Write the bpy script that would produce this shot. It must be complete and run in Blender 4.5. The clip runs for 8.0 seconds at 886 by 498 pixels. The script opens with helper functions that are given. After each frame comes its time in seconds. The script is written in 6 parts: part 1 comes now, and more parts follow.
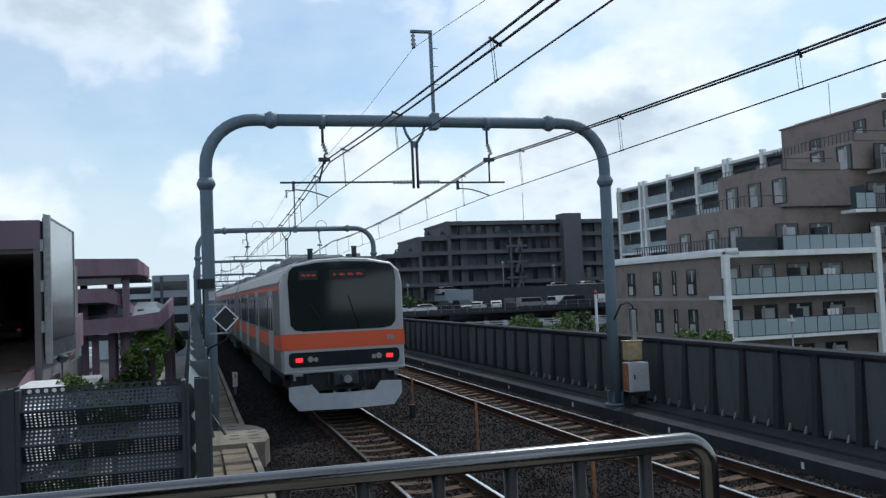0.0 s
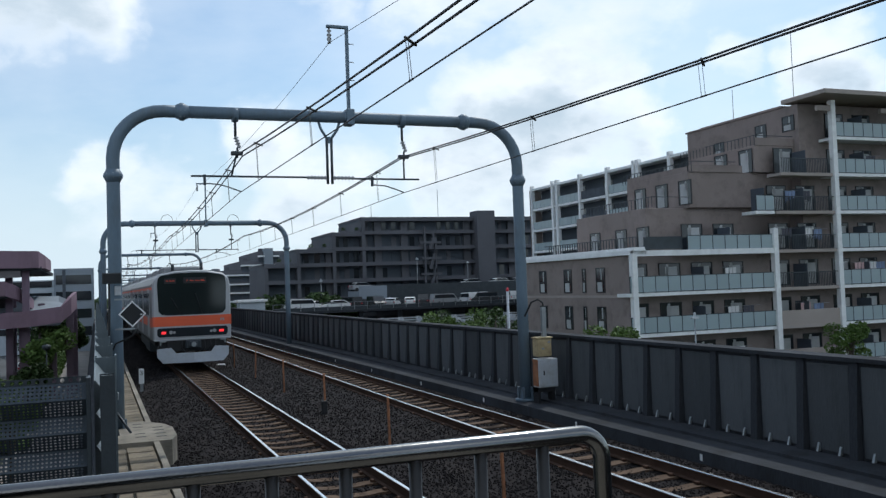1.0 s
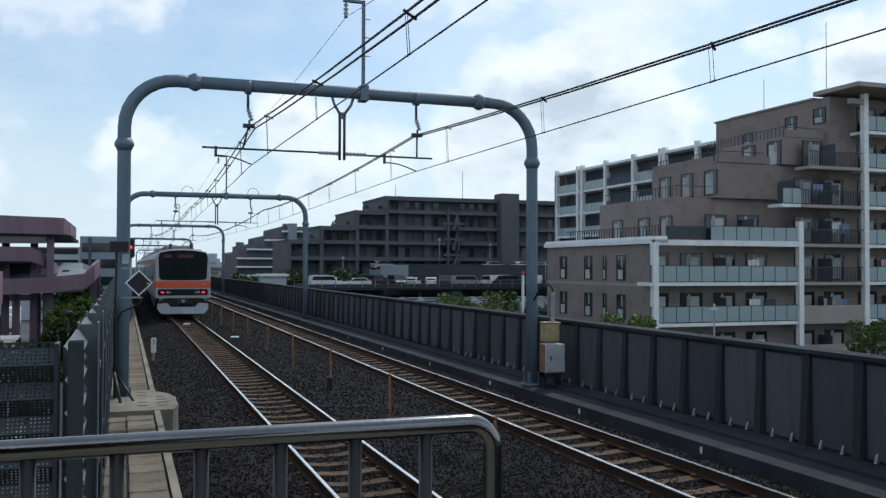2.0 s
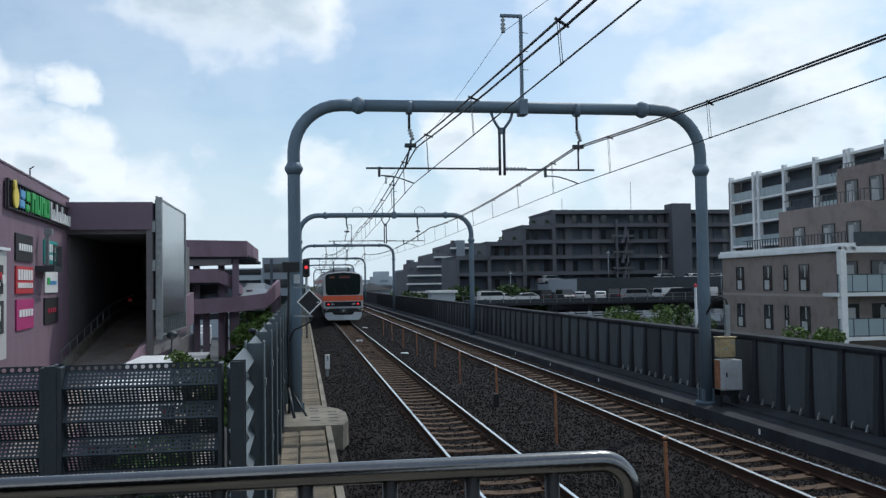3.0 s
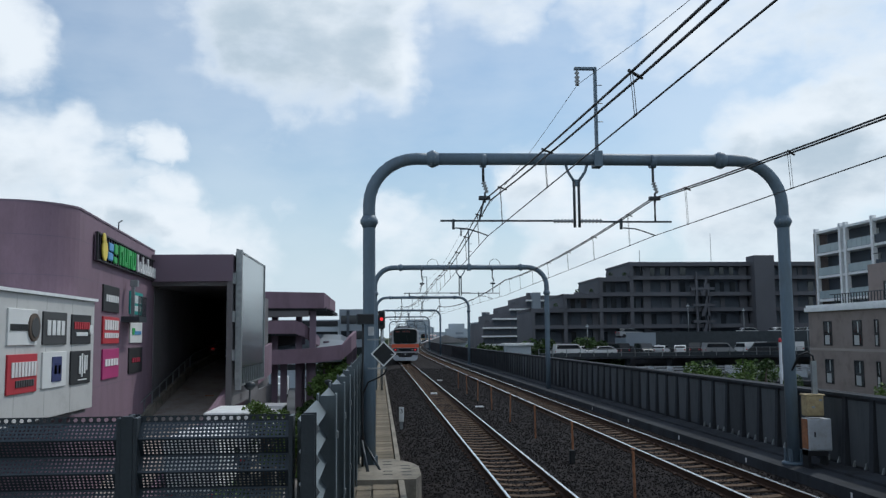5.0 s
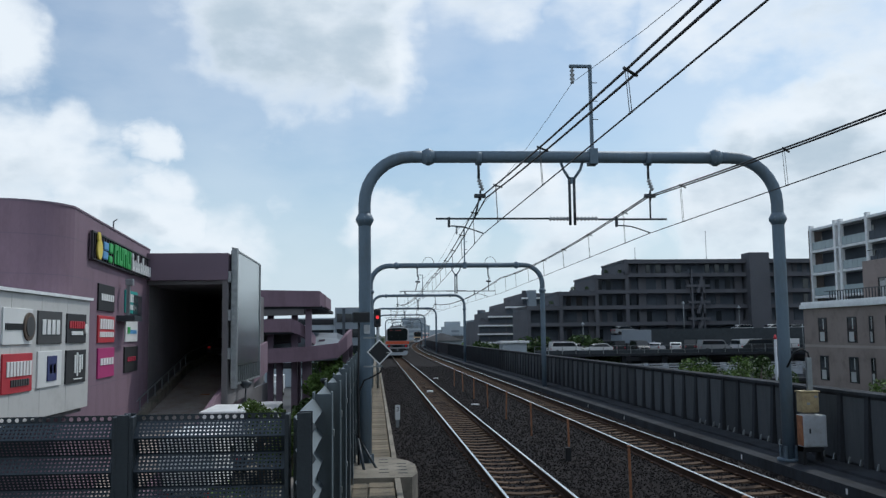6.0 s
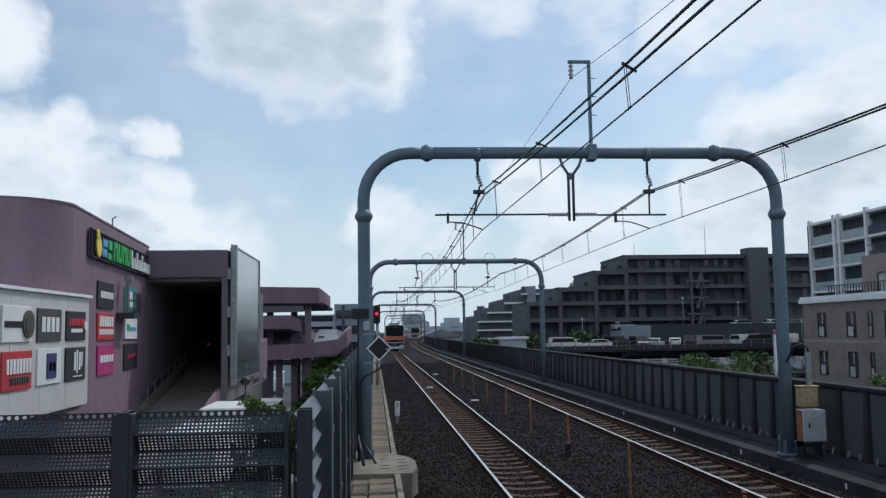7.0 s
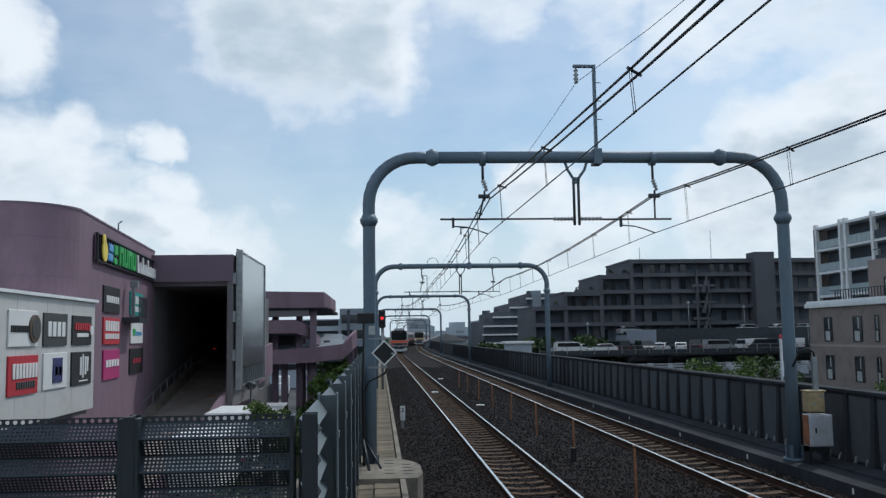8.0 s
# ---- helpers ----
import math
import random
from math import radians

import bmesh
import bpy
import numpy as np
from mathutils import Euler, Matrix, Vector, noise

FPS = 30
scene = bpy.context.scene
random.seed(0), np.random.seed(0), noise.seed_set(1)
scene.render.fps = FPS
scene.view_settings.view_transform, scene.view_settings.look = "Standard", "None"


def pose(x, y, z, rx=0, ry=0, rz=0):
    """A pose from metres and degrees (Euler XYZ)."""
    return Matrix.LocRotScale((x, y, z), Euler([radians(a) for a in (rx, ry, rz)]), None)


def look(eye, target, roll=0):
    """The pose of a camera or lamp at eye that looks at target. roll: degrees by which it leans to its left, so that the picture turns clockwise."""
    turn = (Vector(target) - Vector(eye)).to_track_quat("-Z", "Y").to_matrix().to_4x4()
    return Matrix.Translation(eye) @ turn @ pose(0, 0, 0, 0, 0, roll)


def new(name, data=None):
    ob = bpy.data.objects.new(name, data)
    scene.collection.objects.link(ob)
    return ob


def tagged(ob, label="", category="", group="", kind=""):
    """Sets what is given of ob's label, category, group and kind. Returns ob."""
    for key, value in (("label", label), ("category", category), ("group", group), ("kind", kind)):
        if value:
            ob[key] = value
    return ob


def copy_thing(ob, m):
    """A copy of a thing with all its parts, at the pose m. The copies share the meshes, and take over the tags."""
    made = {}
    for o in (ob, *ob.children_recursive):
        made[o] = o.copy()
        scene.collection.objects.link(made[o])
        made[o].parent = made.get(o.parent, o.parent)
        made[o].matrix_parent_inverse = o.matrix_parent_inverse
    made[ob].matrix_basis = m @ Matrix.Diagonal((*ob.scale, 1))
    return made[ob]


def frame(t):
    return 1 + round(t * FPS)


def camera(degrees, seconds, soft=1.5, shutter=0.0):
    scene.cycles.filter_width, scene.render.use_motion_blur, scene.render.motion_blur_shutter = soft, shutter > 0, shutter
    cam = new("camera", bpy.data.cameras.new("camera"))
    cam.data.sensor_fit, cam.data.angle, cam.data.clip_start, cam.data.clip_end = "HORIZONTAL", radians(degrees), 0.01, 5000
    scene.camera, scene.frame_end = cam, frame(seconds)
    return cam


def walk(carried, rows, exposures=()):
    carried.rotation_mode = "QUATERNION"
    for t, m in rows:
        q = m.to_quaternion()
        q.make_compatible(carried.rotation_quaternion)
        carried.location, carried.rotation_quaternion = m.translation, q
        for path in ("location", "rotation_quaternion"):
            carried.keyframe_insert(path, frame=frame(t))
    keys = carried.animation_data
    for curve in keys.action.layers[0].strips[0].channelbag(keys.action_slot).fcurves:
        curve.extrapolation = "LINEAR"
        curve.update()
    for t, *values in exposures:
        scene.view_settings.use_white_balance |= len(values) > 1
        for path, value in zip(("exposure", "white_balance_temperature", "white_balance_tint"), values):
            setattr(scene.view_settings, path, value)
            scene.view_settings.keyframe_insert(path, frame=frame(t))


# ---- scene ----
cam = camera(53.0, 8.0, soft=1.35)

PATH = [
    (0, (-3.303, 1.530, 2.722), (-2.7560, 3.4510, 2.8190), -2.4),
    (0.5, (-3.306, 1.526, 2.723), (-2.7160, 3.4360, 2.8030), -2.1),
    (1, (-3.316, 1.446, 2.731), (-2.5870, 3.3060, 2.8120), -2.0),
    (1.2, (-3.269, 1.425, 2.728), (-2.4900, 3.2650, 2.8140), -1.5),
    (2.3, (-2.897, 1.521, 2.709), (-2.3030, 3.4300, 2.7270), 0.2),
    (2.5, (-2.882, 1.561, 2.719), (-2.3560, 3.4900, 2.7310), -0.3),
    (3, (-2.805, 1.633, 2.719), (-2.4920, 3.6070, 2.7950), -0.9),
    (3.5, (-2.752, 1.591, 2.705), (-2.5800, 3.5790, 2.8450), -1.1),
    (4, (-2.769, 1.672, 2.728), (-2.6401, 3.6613, 2.8908), -1.5),
    (4.5, (-2.769, 1.672, 2.728), (-2.6288, 3.6576, 2.9232), -0.6),
    (6, (-2.769, 1.672, 2.728), (-2.6142, 3.6570, 2.9184), -0.7),
    (6.5, (-2.769, 1.672, 2.728), (-2.6119, 3.6573, 2.9131), -0.9),
    (7, (-2.769, 1.672, 2.728), (-2.6124, 3.6577, 2.9098), -0.9),
    (7.5, (-2.769, 1.672, 2.728), (-2.6184, 3.6579, 2.9119), -0.9),
    (8, (-2.769, 1.672, 2.728), (-2.6240, 3.6576, 2.9200), -0.9),
]

walk(cam, [(row[0], look(*row[1:])) for row in PATH], [(0.0, 0.10, 6050.0, 8.0), (2.6, 0.08, 6050.0, 8.0), (3.6, -0.04, 6050.0, 8.0), (4.5, -0.10, 6050.0, 8.0), (8.0, -0.10, 6050.0, 8.0)])

# ---- sky and sun ----
SUN_AZ, SUN_EL = 42.0, 52.0      # degrees to the east of the line, above the horizon


def direction(az, el):
    """Unit vector: azimuth to the right of the line's heading, elevation."""
    a, e = radians(az), radians(el)
    return Vector((math.sin(a) * math.cos(e), math.cos(a) * math.cos(e), math.sin(e)))


def make_sky():
    w = bpy.data.worlds.new("sky")
    scene.world = w
    w.use_nodes = True
    nt = w.node_tree
    nt.nodes.clear()
    N, L = nt.nodes.new, nt.links.new

    def math_node(op, a, b=None, c=None):
        n = N("ShaderNodeMath")
        n.operation = op
        for k, v in enumerate((a, b, c)):
            if v is None:
                continue
            if isinstance(v, (int, float)):
                n.inputs[k].default_value = v
            else:
                L(v, n.inputs[k])
        return n.outputs[0]

    def smooth(v, lo, hi):
        n = N("ShaderNodeMapRange")
        n.interpolation_type = "SMOOTHSTEP"
        n.inputs[1].default_value, n.inputs[2].default_value = lo, hi
        L(v, n.inputs[0])
        return n.outputs[0]

    out, bg = N("ShaderNodeOutputWorld"), N("ShaderNodeBackground")
    sky = N("ShaderNodeTexSky")
    sky.sky_type, sky.sun_disc = "NISHITA", False
    sky.sun_elevation, sky.sun_rotation = radians(SUN_EL), radians(SUN_AZ)
    sky.air_density, sky.dust_density, sky.ozone_density = 1.0, 1.6, 1.6
    co = N("ShaderNodeTexCoord")
    d = co.outputs["Generated"]
    sep = N("ShaderNodeSeparateXYZ")
    L(d, sep.inputs[0])

    def vec(op, a, b):
        n = N("ShaderNodeVectorMath")
        n.operation = op
        for k, v in enumerate((a, b)):
            if isinstance(v, tuple):
                n.inputs[k].default_value = v
            else:
                L(v, n.inputs[k])
        return n.outputs["Value"] if op == "DOT_PRODUCT" else n.outputs[0]

    def noise(v, scale, detail, rough=0.6, colour=False):
        n = N("ShaderNodeTexNoise")
        n.inputs["Scale"].default_value, n.inputs["Detail"].default_value = scale, detail
        n.inputs["Roughness"].default_value = rough
        L(v, n.inputs["Vector"])
        return n.outputs["Color"] if colour else n.outputs[0]

    def warp(v, scale, amount, detail=4):
        off = vec("SUBTRACT", noise(v, scale, detail, 0.6, True), (0.5, 0.5, 0.5))
        return vec("ADD", v, vec("MULTIPLY", off, (amount, amount, amount * 0.7)))

    def cloud_mass(v):
        """How much cloud stands in a direction: heaps torn open by billows."""
        n = N("ShaderNodeVectorMath")
        n.operation = "NORMALIZE"
        L(warp(warp(v, 6, 0.15), 22, 0.045, 5), n.inputs[0])
        heap = None
        for az, el, rad, weight in HEAPS:
            near = vec("DOT_PRODUCT", n.outputs[0], tuple(direction(az, el)))
            h = math_node("MULTIPLY", smooth(near, math.cos(radians(rad * 2.0)), 1.0), weight)
            heap = h if heap is None else math_node("MAXIMUM", heap, h)
        flat = vec("MULTIPLY", v, (1.0, 1.0, 1.9))
        puffs = math_node("ADD", math_node("MULTIPLY", math_node("SUBTRACT", noise(flat, 8, 6, 0.52), 0.5), 1.5), math_node("MULTIPLY", math_node("SUBTRACT", noise(flat, 30, 4, 0.55), 0.5), 0.35))
        return math_node("ADD", heap, puffs)

    mass = cloud_mass(d)
    above = cloud_mass(vec("ADD", d, (0.03, 0.03, 0.05)))
    shade = noise(d, 4, 3, 0.5)
    cover = smooth(mass, 0.20, 0.98)
    veil = smooth(math_node("ADD", shade, math_node("MULTIPLY", noise(vec("MULTIPLY", d, (1.0, 1.0, 2.6)), 5, 6, 0.6), 0.6)), 0.5, 1.0)
    haze = smooth(sep.outputs["Z"], 0.26, 0.0)
    under = smooth(math_node("SUBTRACT", math_node("ADD", above, math_node("MULTIPLY", mass, 0.5)), 0.5), 0.30, 1.20)
    thick = math_node("MULTIPLY", under, smooth(mass, 0.45, 1.0))

    def mix(fac, a, b):
        n = N("ShaderNodeMix")
        n.data_type = "RGBA"
        if isinstance(fac, float):
            n.inputs[0].default_value = fac
        else:
            L(fac, n.inputs[0])
        for k, v in ((6, a), (7, b)):
            if isinstance(v, tuple):
                n.inputs[k].default_value = (*v, 1)
            else:
                L(v, n.inputs[k])
        return n.outputs[2]

    scaled = N("ShaderNodeVectorMath")
    scaled.operation = "MULTIPLY"
    scaled.inputs[1].default_value = SKY_GAIN
    L(sky.outputs[0], scaled.inputs[0])
    blue = scaled.outputs[0]
    base = mix(math_node("MULTIPLY", veil, 0.34), blue, CLOUD_LIGHT)
    base = mix(math_node("MULTIPLY", haze, 0.85), base, HAZE)
    cloud = mix(thick, CLOUD_LIGHT, CLOUD_GREY)
    near_low = smooth(sep.outputs["Z"], 0.02, 0.12)
    col = mix(math_node("MULTIPLY", cover, math_node("ADD", math_node("MULTIPLY", near_low, 0.6), 0.35)), base, cloud)
    L(col, bg.inputs[0])
    bg.inputs[1].default_value = 1.0
    L(bg.outputs[0], out.inputs[0])


SKY_GAIN = (0.090, 0.105, 0.108)
CLOUD_LIGHT, CLOUD_GREY, HAZE = (0.95, 0.972, 0.985), (0.545, 0.63, 0.695), (0.72, 0.82, 0.885)
# cumulus heaps: azimuth, elevation, radius in degrees, weight
HEAPS = ((-0.5, 19.0, 2.8, 1.0), (-3.5, 20.0, 3.4, 1.0), (-7.0, 19.5, 3.2, 0.95), (-5.0, 17.0, 2.6, 0.9), (1.0, 21.5, 2.6, 0.9), (-12.5, 23.0, 2.6, 0.5), (-24.0, 18.0, 2.8, 0.95),
         (-22.0, 11.0, 2.6, 0.8), (-18.0, 11.2, 2.2, 0.8), (-13.6, 12.0, 1.0, 0.8), (-12.6, 8.2, 1.6, 0.85), (-16.0, 7.6, 2.6, 0.8), (-21.0, 6.5, 3.2, 0.75), (-10.0, 5.0, 2.6, 0.7), (-6.2, 8.4, 0.8, 0.6),
         (0.4, 7.2, 1.6, 0.75), (3.0, 5.4, 2.6, 0.75), (7.0, 21.5, 2.4, 0.66), (10.5, 8.2, 2.2, 0.8), (13.0, 5.5, 3.0, 0.75), (15.0, 22.0, 3.0, 0.62), (23.0, 19.5, 3.4, 0.62), (24.0, 10.0, 2.6, 0.95), (28.0, 10.8, 2.8, 0.95),
         (32.0, 10.2, 2.6, 0.95), (21.0, 7.8, 2.6, 0.9), (26.0, 6.0, 4.0, 0.85), (31.5, 18.5, 4.5, 0.7), (46.0, 12.0, 2.4, 0.9), (41.0, 13.0, 1.2, 0.7), (-30.0, 13.0, 4.0, 0.9), (70.0, 25.0, 7.0, 0.8), (-60.0, 30.0, 8.0, 0.8), (150.0, 35.0, 9.0, 0.8),
         # unseen heaps beside and behind, added to brighten fronts turned away from the sun
         (180.0, 24.0, 12.0, 0.95), (128.0, 22.0, 10.0, 0.9), (-145.0, 30.0, 12.0, 0.95), (-105.0, 20.0, 9.0, 0.9), (100.0, 16.0, 7.0, 0.9), (-165.0, 50.0, 10.0, 0.8))
make_sky()

sun = new("sun", bpy.data.lights.new("sun", "SUN"))
sun.data.energy, sun.data.angle, sun.data.color = 1.7, radians(0.6), (1.0, 0.95, 0.87)
sun.matrix_world = look((0, 0, 60), Vector((0, 0, 60)) - direction(SUN_AZ, SUN_EL))

# ---- materials ----
def mat(name, color, rough=0.7, metal=0.0, var=0.18, scale=1.5, grain=40.0, bump=0.15, dirt=None, dirt_amount=0.5, stretch=(1, 1, 1), spec=0.5, random_obj=0.0, glow=None, island=0.0):
    """A surface with stains at one scale and grain at another."""
    m = bpy.data.materials.new(name)
    m.use_nodes = True
    nt = m.node_tree
    N, L = nt.nodes.new, nt.links.new
    b = nt.nodes["Principled BSDF"]
    b.inputs["Roughness"].default_value, b.inputs["Metallic"].default_value = rough, metal
    b.inputs["Specular IOR Level"].default_value = spec
    co, mp = N("ShaderNodeTexCoord"), N("ShaderNodeMapping")
    mp.inputs["Scale"].default_value = stretch
    L(co.outputs["Object"], mp.inputs[0])
    big, small = N("ShaderNodeTexNoise"), N("ShaderNodeTexNoise")
    big.inputs["Scale"].default_value, big.inputs["Detail"].default_value = scale, 6
    small.inputs["Scale"].default_value, small.inputs["Detail"].default_value = grain, 3
    for n in (big, small):
        L(mp.outputs[0], n.inputs["Vector"])
    mixed = N("ShaderNodeMath")
    mixed.operation = "MULTIPLY_ADD"
    L(small.outputs[0], mixed.inputs[0])
    mixed.inputs[1].default_value = 0.45
    L(big.outputs[0], mixed.inputs[2])
    last = mixed.outputs[0]
    if random_obj or island:
        src = N("ShaderNodeObjectInfo").outputs["Random"] if random_obj else N("ShaderNodeNewGeometry").outputs["Random Per Island"]
        add = N("ShaderNodeMath")
        add.operation = "MULTIPLY_ADD"
        L(src, add.inputs[0])
        add.inputs[1].default_value = random_obj or island
        L(last, add.inputs[2])
        last = add.outputs[0]
    ramp = N("ShaderNodeMapRange")
    ramp.inputs[1].default_value, ramp.inputs[2].default_value = 0.35, 1.1 + (random_obj or island)
    ramp.inputs[3].default_value, ramp.inputs[4].default_value = 1 - var * 1.6, 1 + var * 1.6
    L(last, ramp.inputs[0])
    col = N("ShaderNodeVectorMath")
    col.operation = "SCALE"
    col.inputs[0].default_value = color
    L(ramp.outputs[0], col.inputs["Scale"])
    result = col.outputs[0]
    if dirt:
        st = N("ShaderNodeTexNoise")
        st.inputs["Scale"].default_value, st.inputs["Detail"].default_value = scale * 2.7, 8
        st.inputs["Roughness"].default_value = 0.7
        L(mp.outputs[0], st.inputs["Vector"])
        mr = N("ShaderNodeMapRange")
        mr.inputs[1].default_value, mr.inputs[2].default_value = 0.48, 0.68
        mr.inputs[4].default_value = dirt_amount
        L(st.outputs[0], mr.inputs[0])
        mx = N("ShaderNodeMix")
        mx.data_type = "RGBA"
        L(mr.outputs[0], mx.inputs[0])
        L(result, mx.inputs[6])
        mx.inputs[7].default_value = (*dirt, 1)
        result = mx.outputs[2]
    L(result, b.inputs["Base Color"])
    if bump:
        bp = N("ShaderNodeBump")
        bp.inputs["Strength"].default_value, bp.inputs["Distance"].default_value = bump, 0.02
        L(small.outputs[0], bp.inputs["Height"])
        L(bp.outputs[0], b.inputs["Normal"])
    if glow:
        b.inputs["Emission Color"].default_value = (*glow[:3], 1)
        b.inputs["Emission Strength"].default_value = glow[3]
    return m


def dark_glass(name, color=(0.02, 0.025, 0.03), rough=0.08, spec=0.6):
    return mat(name, color, rough, 0, 0.12, 0.6, 5, 0.0, spec=spec)


STEEL_BLUE = mat("painted_steel_blue_grey", (0.131, 0.184, 0.236), 0.55, 0.1, 0.14, 1.2, 30, 0.08, (0.11, 0.11, 0.10), 0.35, (1, 1, 0.25))
STEEL_DARK = mat("dark_painted_steel", (0.0425, 0.0527, 0.0612), 0.5, 0.2, 0.2, 2, 40, 0.08)
GALV = mat("galvanised_steel", (0.30, 0.32, 0.33), 0.45, 0.6, 0.2, 4, 60, 0.06)
STAINLESS = mat("polished_stainless_tube", (0.20, 0.20, 0.198), 0.18, 1.0, 0.12, 6, 90, 0.03)
UPRIGHT = mat("dark_bronze_tube", (0.05, 0.048, 0.046), 0.4, 0.5, 0.15, 6, 60, 0.03)
WIRE = mat("weathered_copper_wire", (0.081, 0.081, 0.081), 0.6, 0.4, 0.1, 3, 20, 0)
CERAMIC = mat("insulator_ceramic", (0.32, 0.33, 0.34), 0.3, 0, 0.1, 5, 30, 0)
CONCRETE = mat("weathered_concrete", (0.278, 0.251, 0.207), 0.9, 0, 0.25, 0.8, 45, 0.35, (0.10, 0.095, 0.085), 0.7, spec=0.12)
# Stained concrete, with the blue cast of shade mixed into its colour.
CONCRETE_DARK = mat("stained_shade_blued_concrete", (0.047, 0.051, 0.058), 0.92, 0, 0.28, 0.6, 40, 0.35, (0.03, 0.03, 0.03), 0.75, (1, 1, 0.25), spec=0.12)
CONCRETE_LID = mat("cable_trough_lid", (0.24, 0.202, 0.148), 0.9, 0, 0.25, 1.3, 45, 0.35, (0.085, 0.078, 0.07), 0.85, random_obj=0.8, spec=0.12)
BALLAST = mat("ballast_bed", (0.0165, 0.0137, 0.0138), 0.95, 0, 0.4, 1.0, 30, 0.9, (0.04, 0.033, 0.028), 0.6, spec=0.12)
STONE = mat("ballast_stone", (0.0185, 0.0160, 0.0168), 0.9, 0, 0.2, 3, 60, 0.3, island=0.5, spec=0.12)
SLEEPER = mat("concrete_sleeper", (0.115, 0.078, 0.054), 0.9, 0, 0.25, 2, 50, 0.3, (0.07, 0.043, 0.028), 0.7, random_obj=0.5, spec=0.12)
RUST = mat("rusty_rail_web", (0.068, 0.040, 0.028), 0.85, 0.1, 0.3, 2, 60, 0.2, spec=0.12)
RAILHEAD = mat("polished_rail_head", (0.85, 0.85, 0.84), 0.22, 1.0, 0.06, 1.5, 30, 0.0)
STAKE = mat("faded_orange_stake", (0.336, 0.14, 0.063), 0.8, 0, 0.35, 6, 40, 0.1, (0.08, 0.06, 0.05), 0.6)
GALV_LID = mat("grey_painted_cabinet", (0.52, 0.55, 0.58), 0.5, 0.1, 0.1, 2, 30, 0.05, (0.25, 0.2, 0.16), 0.35)
OCHRE = mat("ochre_fibre_box", (0.42, 0.33, 0.18), 0.7, 0, 0.2, 4, 40, 0.1, (0.2, 0.13, 0.07), 0.5)
BLACK = mat("matt_black", (0.012, 0.013, 0.015), 0.6, 0, 0.15, 3, 40, 0.05)
WHITE = mat("white_paint", (0.806, 0.818, 0.818), 0.6, 0, 0.08, 1, 30, 0.04, (0.4, 0.4, 0.38), 0.25)
PURPLE = mat("plum_cladding", (0.231, 0.156, 0.196), 0.75, 0, 0.10, 0.25, 18, 0.1, (0.12, 0.085, 0.09), 0.4, (1, 1, 0.35), spec=0.25)
PURPLE_DARK = mat("dark_plum_cladding", (0.171, 0.123, 0.161), 0.75, 0, 0.12, 0.25, 18, 0.1)
PARAPET_PANEL = mat("parapet_panel_concrete", (0.090, 0.097, 0.104), 0.92, 0, 0.3, 0.9, 40, 0.35, (0.05, 0.053, 0.055), 0.7, (1, 1, 0.2), random_obj=0.9, spec=0.12)
GREY_TILE = mat("light_grey_panel", (0.575, 0.569, 0.55), 0.75, 0, 0.08, 0.4, 20, 0.08, (0.36, 0.35, 0.33), 0.4, random_obj=0.25, spec=0.2)
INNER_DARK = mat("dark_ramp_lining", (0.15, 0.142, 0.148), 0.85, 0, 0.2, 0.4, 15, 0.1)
RAMP_ROAD = mat("ramp_asphalt", (0.337, 0.302, 0.276), 0.9, 0, 0.2, 0.5, 30, 0.2, (0.17, 0.10, 0.05), 0.4, spec=0.12)
ASPHALT = mat("street_asphalt", (0.101, 0.103, 0.106), 0.9, 0, 0.2, 0.15, 8, 0.1, (0.09, 0.088, 0.085), 0.5, spec=0.12)
PAVING = mat("pale_paving", (0.24, 0.22, 0.20), 0.9, 0, 0.2, 0.3, 8, 0.1)
GRASS = mat("ground_earth_and_grass", (0.075, 0.085, 0.05), 0.95, 0, 0.3, 0.05, 3, 0.2, (0.10, 0.095, 0.085), 0.7, spec=0.12)
BRICK_BROWN = mat("brown_tile_facade", (0.275, 0.228, 0.212), 0.75, 0, 0.12, 0.3, 25, 0.12, (0.095, 0.078, 0.072), 0.4, spec=0.2)
BRICK_LIGHT = mat("taupe_facade", (0.356, 0.309, 0.281), 0.8, 0, 0.12, 0.3, 20, 0.1)
# FAR_ colours are paled and blued in place of aerial haze.
FAR_BROWN = mat("distant_brown_facade", (0.122, 0.124, 0.138), 0.8, 0, 0.14, 0.15, 5, 0.05, spec=0.12)
# Serves dark walls, and puts shade into gallery and balcony recesses by colour.
FAR_DARK = mat("distant_dark_and_shaded_wall", (0.066, 0.08, 0.101), 0.7, 0, 0.2, 0.2, 5, 0.0)
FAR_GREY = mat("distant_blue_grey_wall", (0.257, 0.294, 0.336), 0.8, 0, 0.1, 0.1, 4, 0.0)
FAR_PALE = mat("haze_paled_wall", (0.42, 0.47, 0.52), 0.8, 0, 0.1, 0.1, 4, 0.0)
GLASS_DARK = dark_glass("dark_window_glass")
GLASS_CAB = dark_glass("cab_window_glass", (0.016, 0.022, 0.022), 0.06, 0.55)
FROSTED = mat("frosted_balcony_glass", (0.30, 0.375, 0.40), 0.28, 0, 0.08, 0.7, 12, 0.0, random_obj=0.35)
CURTAIN = mat("pale_curtain", (0.42, 0.43, 0.43), 0.9, 0, 0.15, 2, 12, 0.1, random_obj=0.6)
MIRROR_PANEL = mat("glossy_metal_screen", (0.36, 0.38, 0.39), 0.22, 0.85, 0.08, 0.3, 6, 0.02, random_obj=0.2)
TRAIN_STEEL = mat("brushed_stainless_body", (0.186, 0.188, 0.19), 0.42, 0.55, 0.06, 0.8, 40, 0.02, (0.3, 0.29, 0.28), 0.25, (1, 0.2, 4))
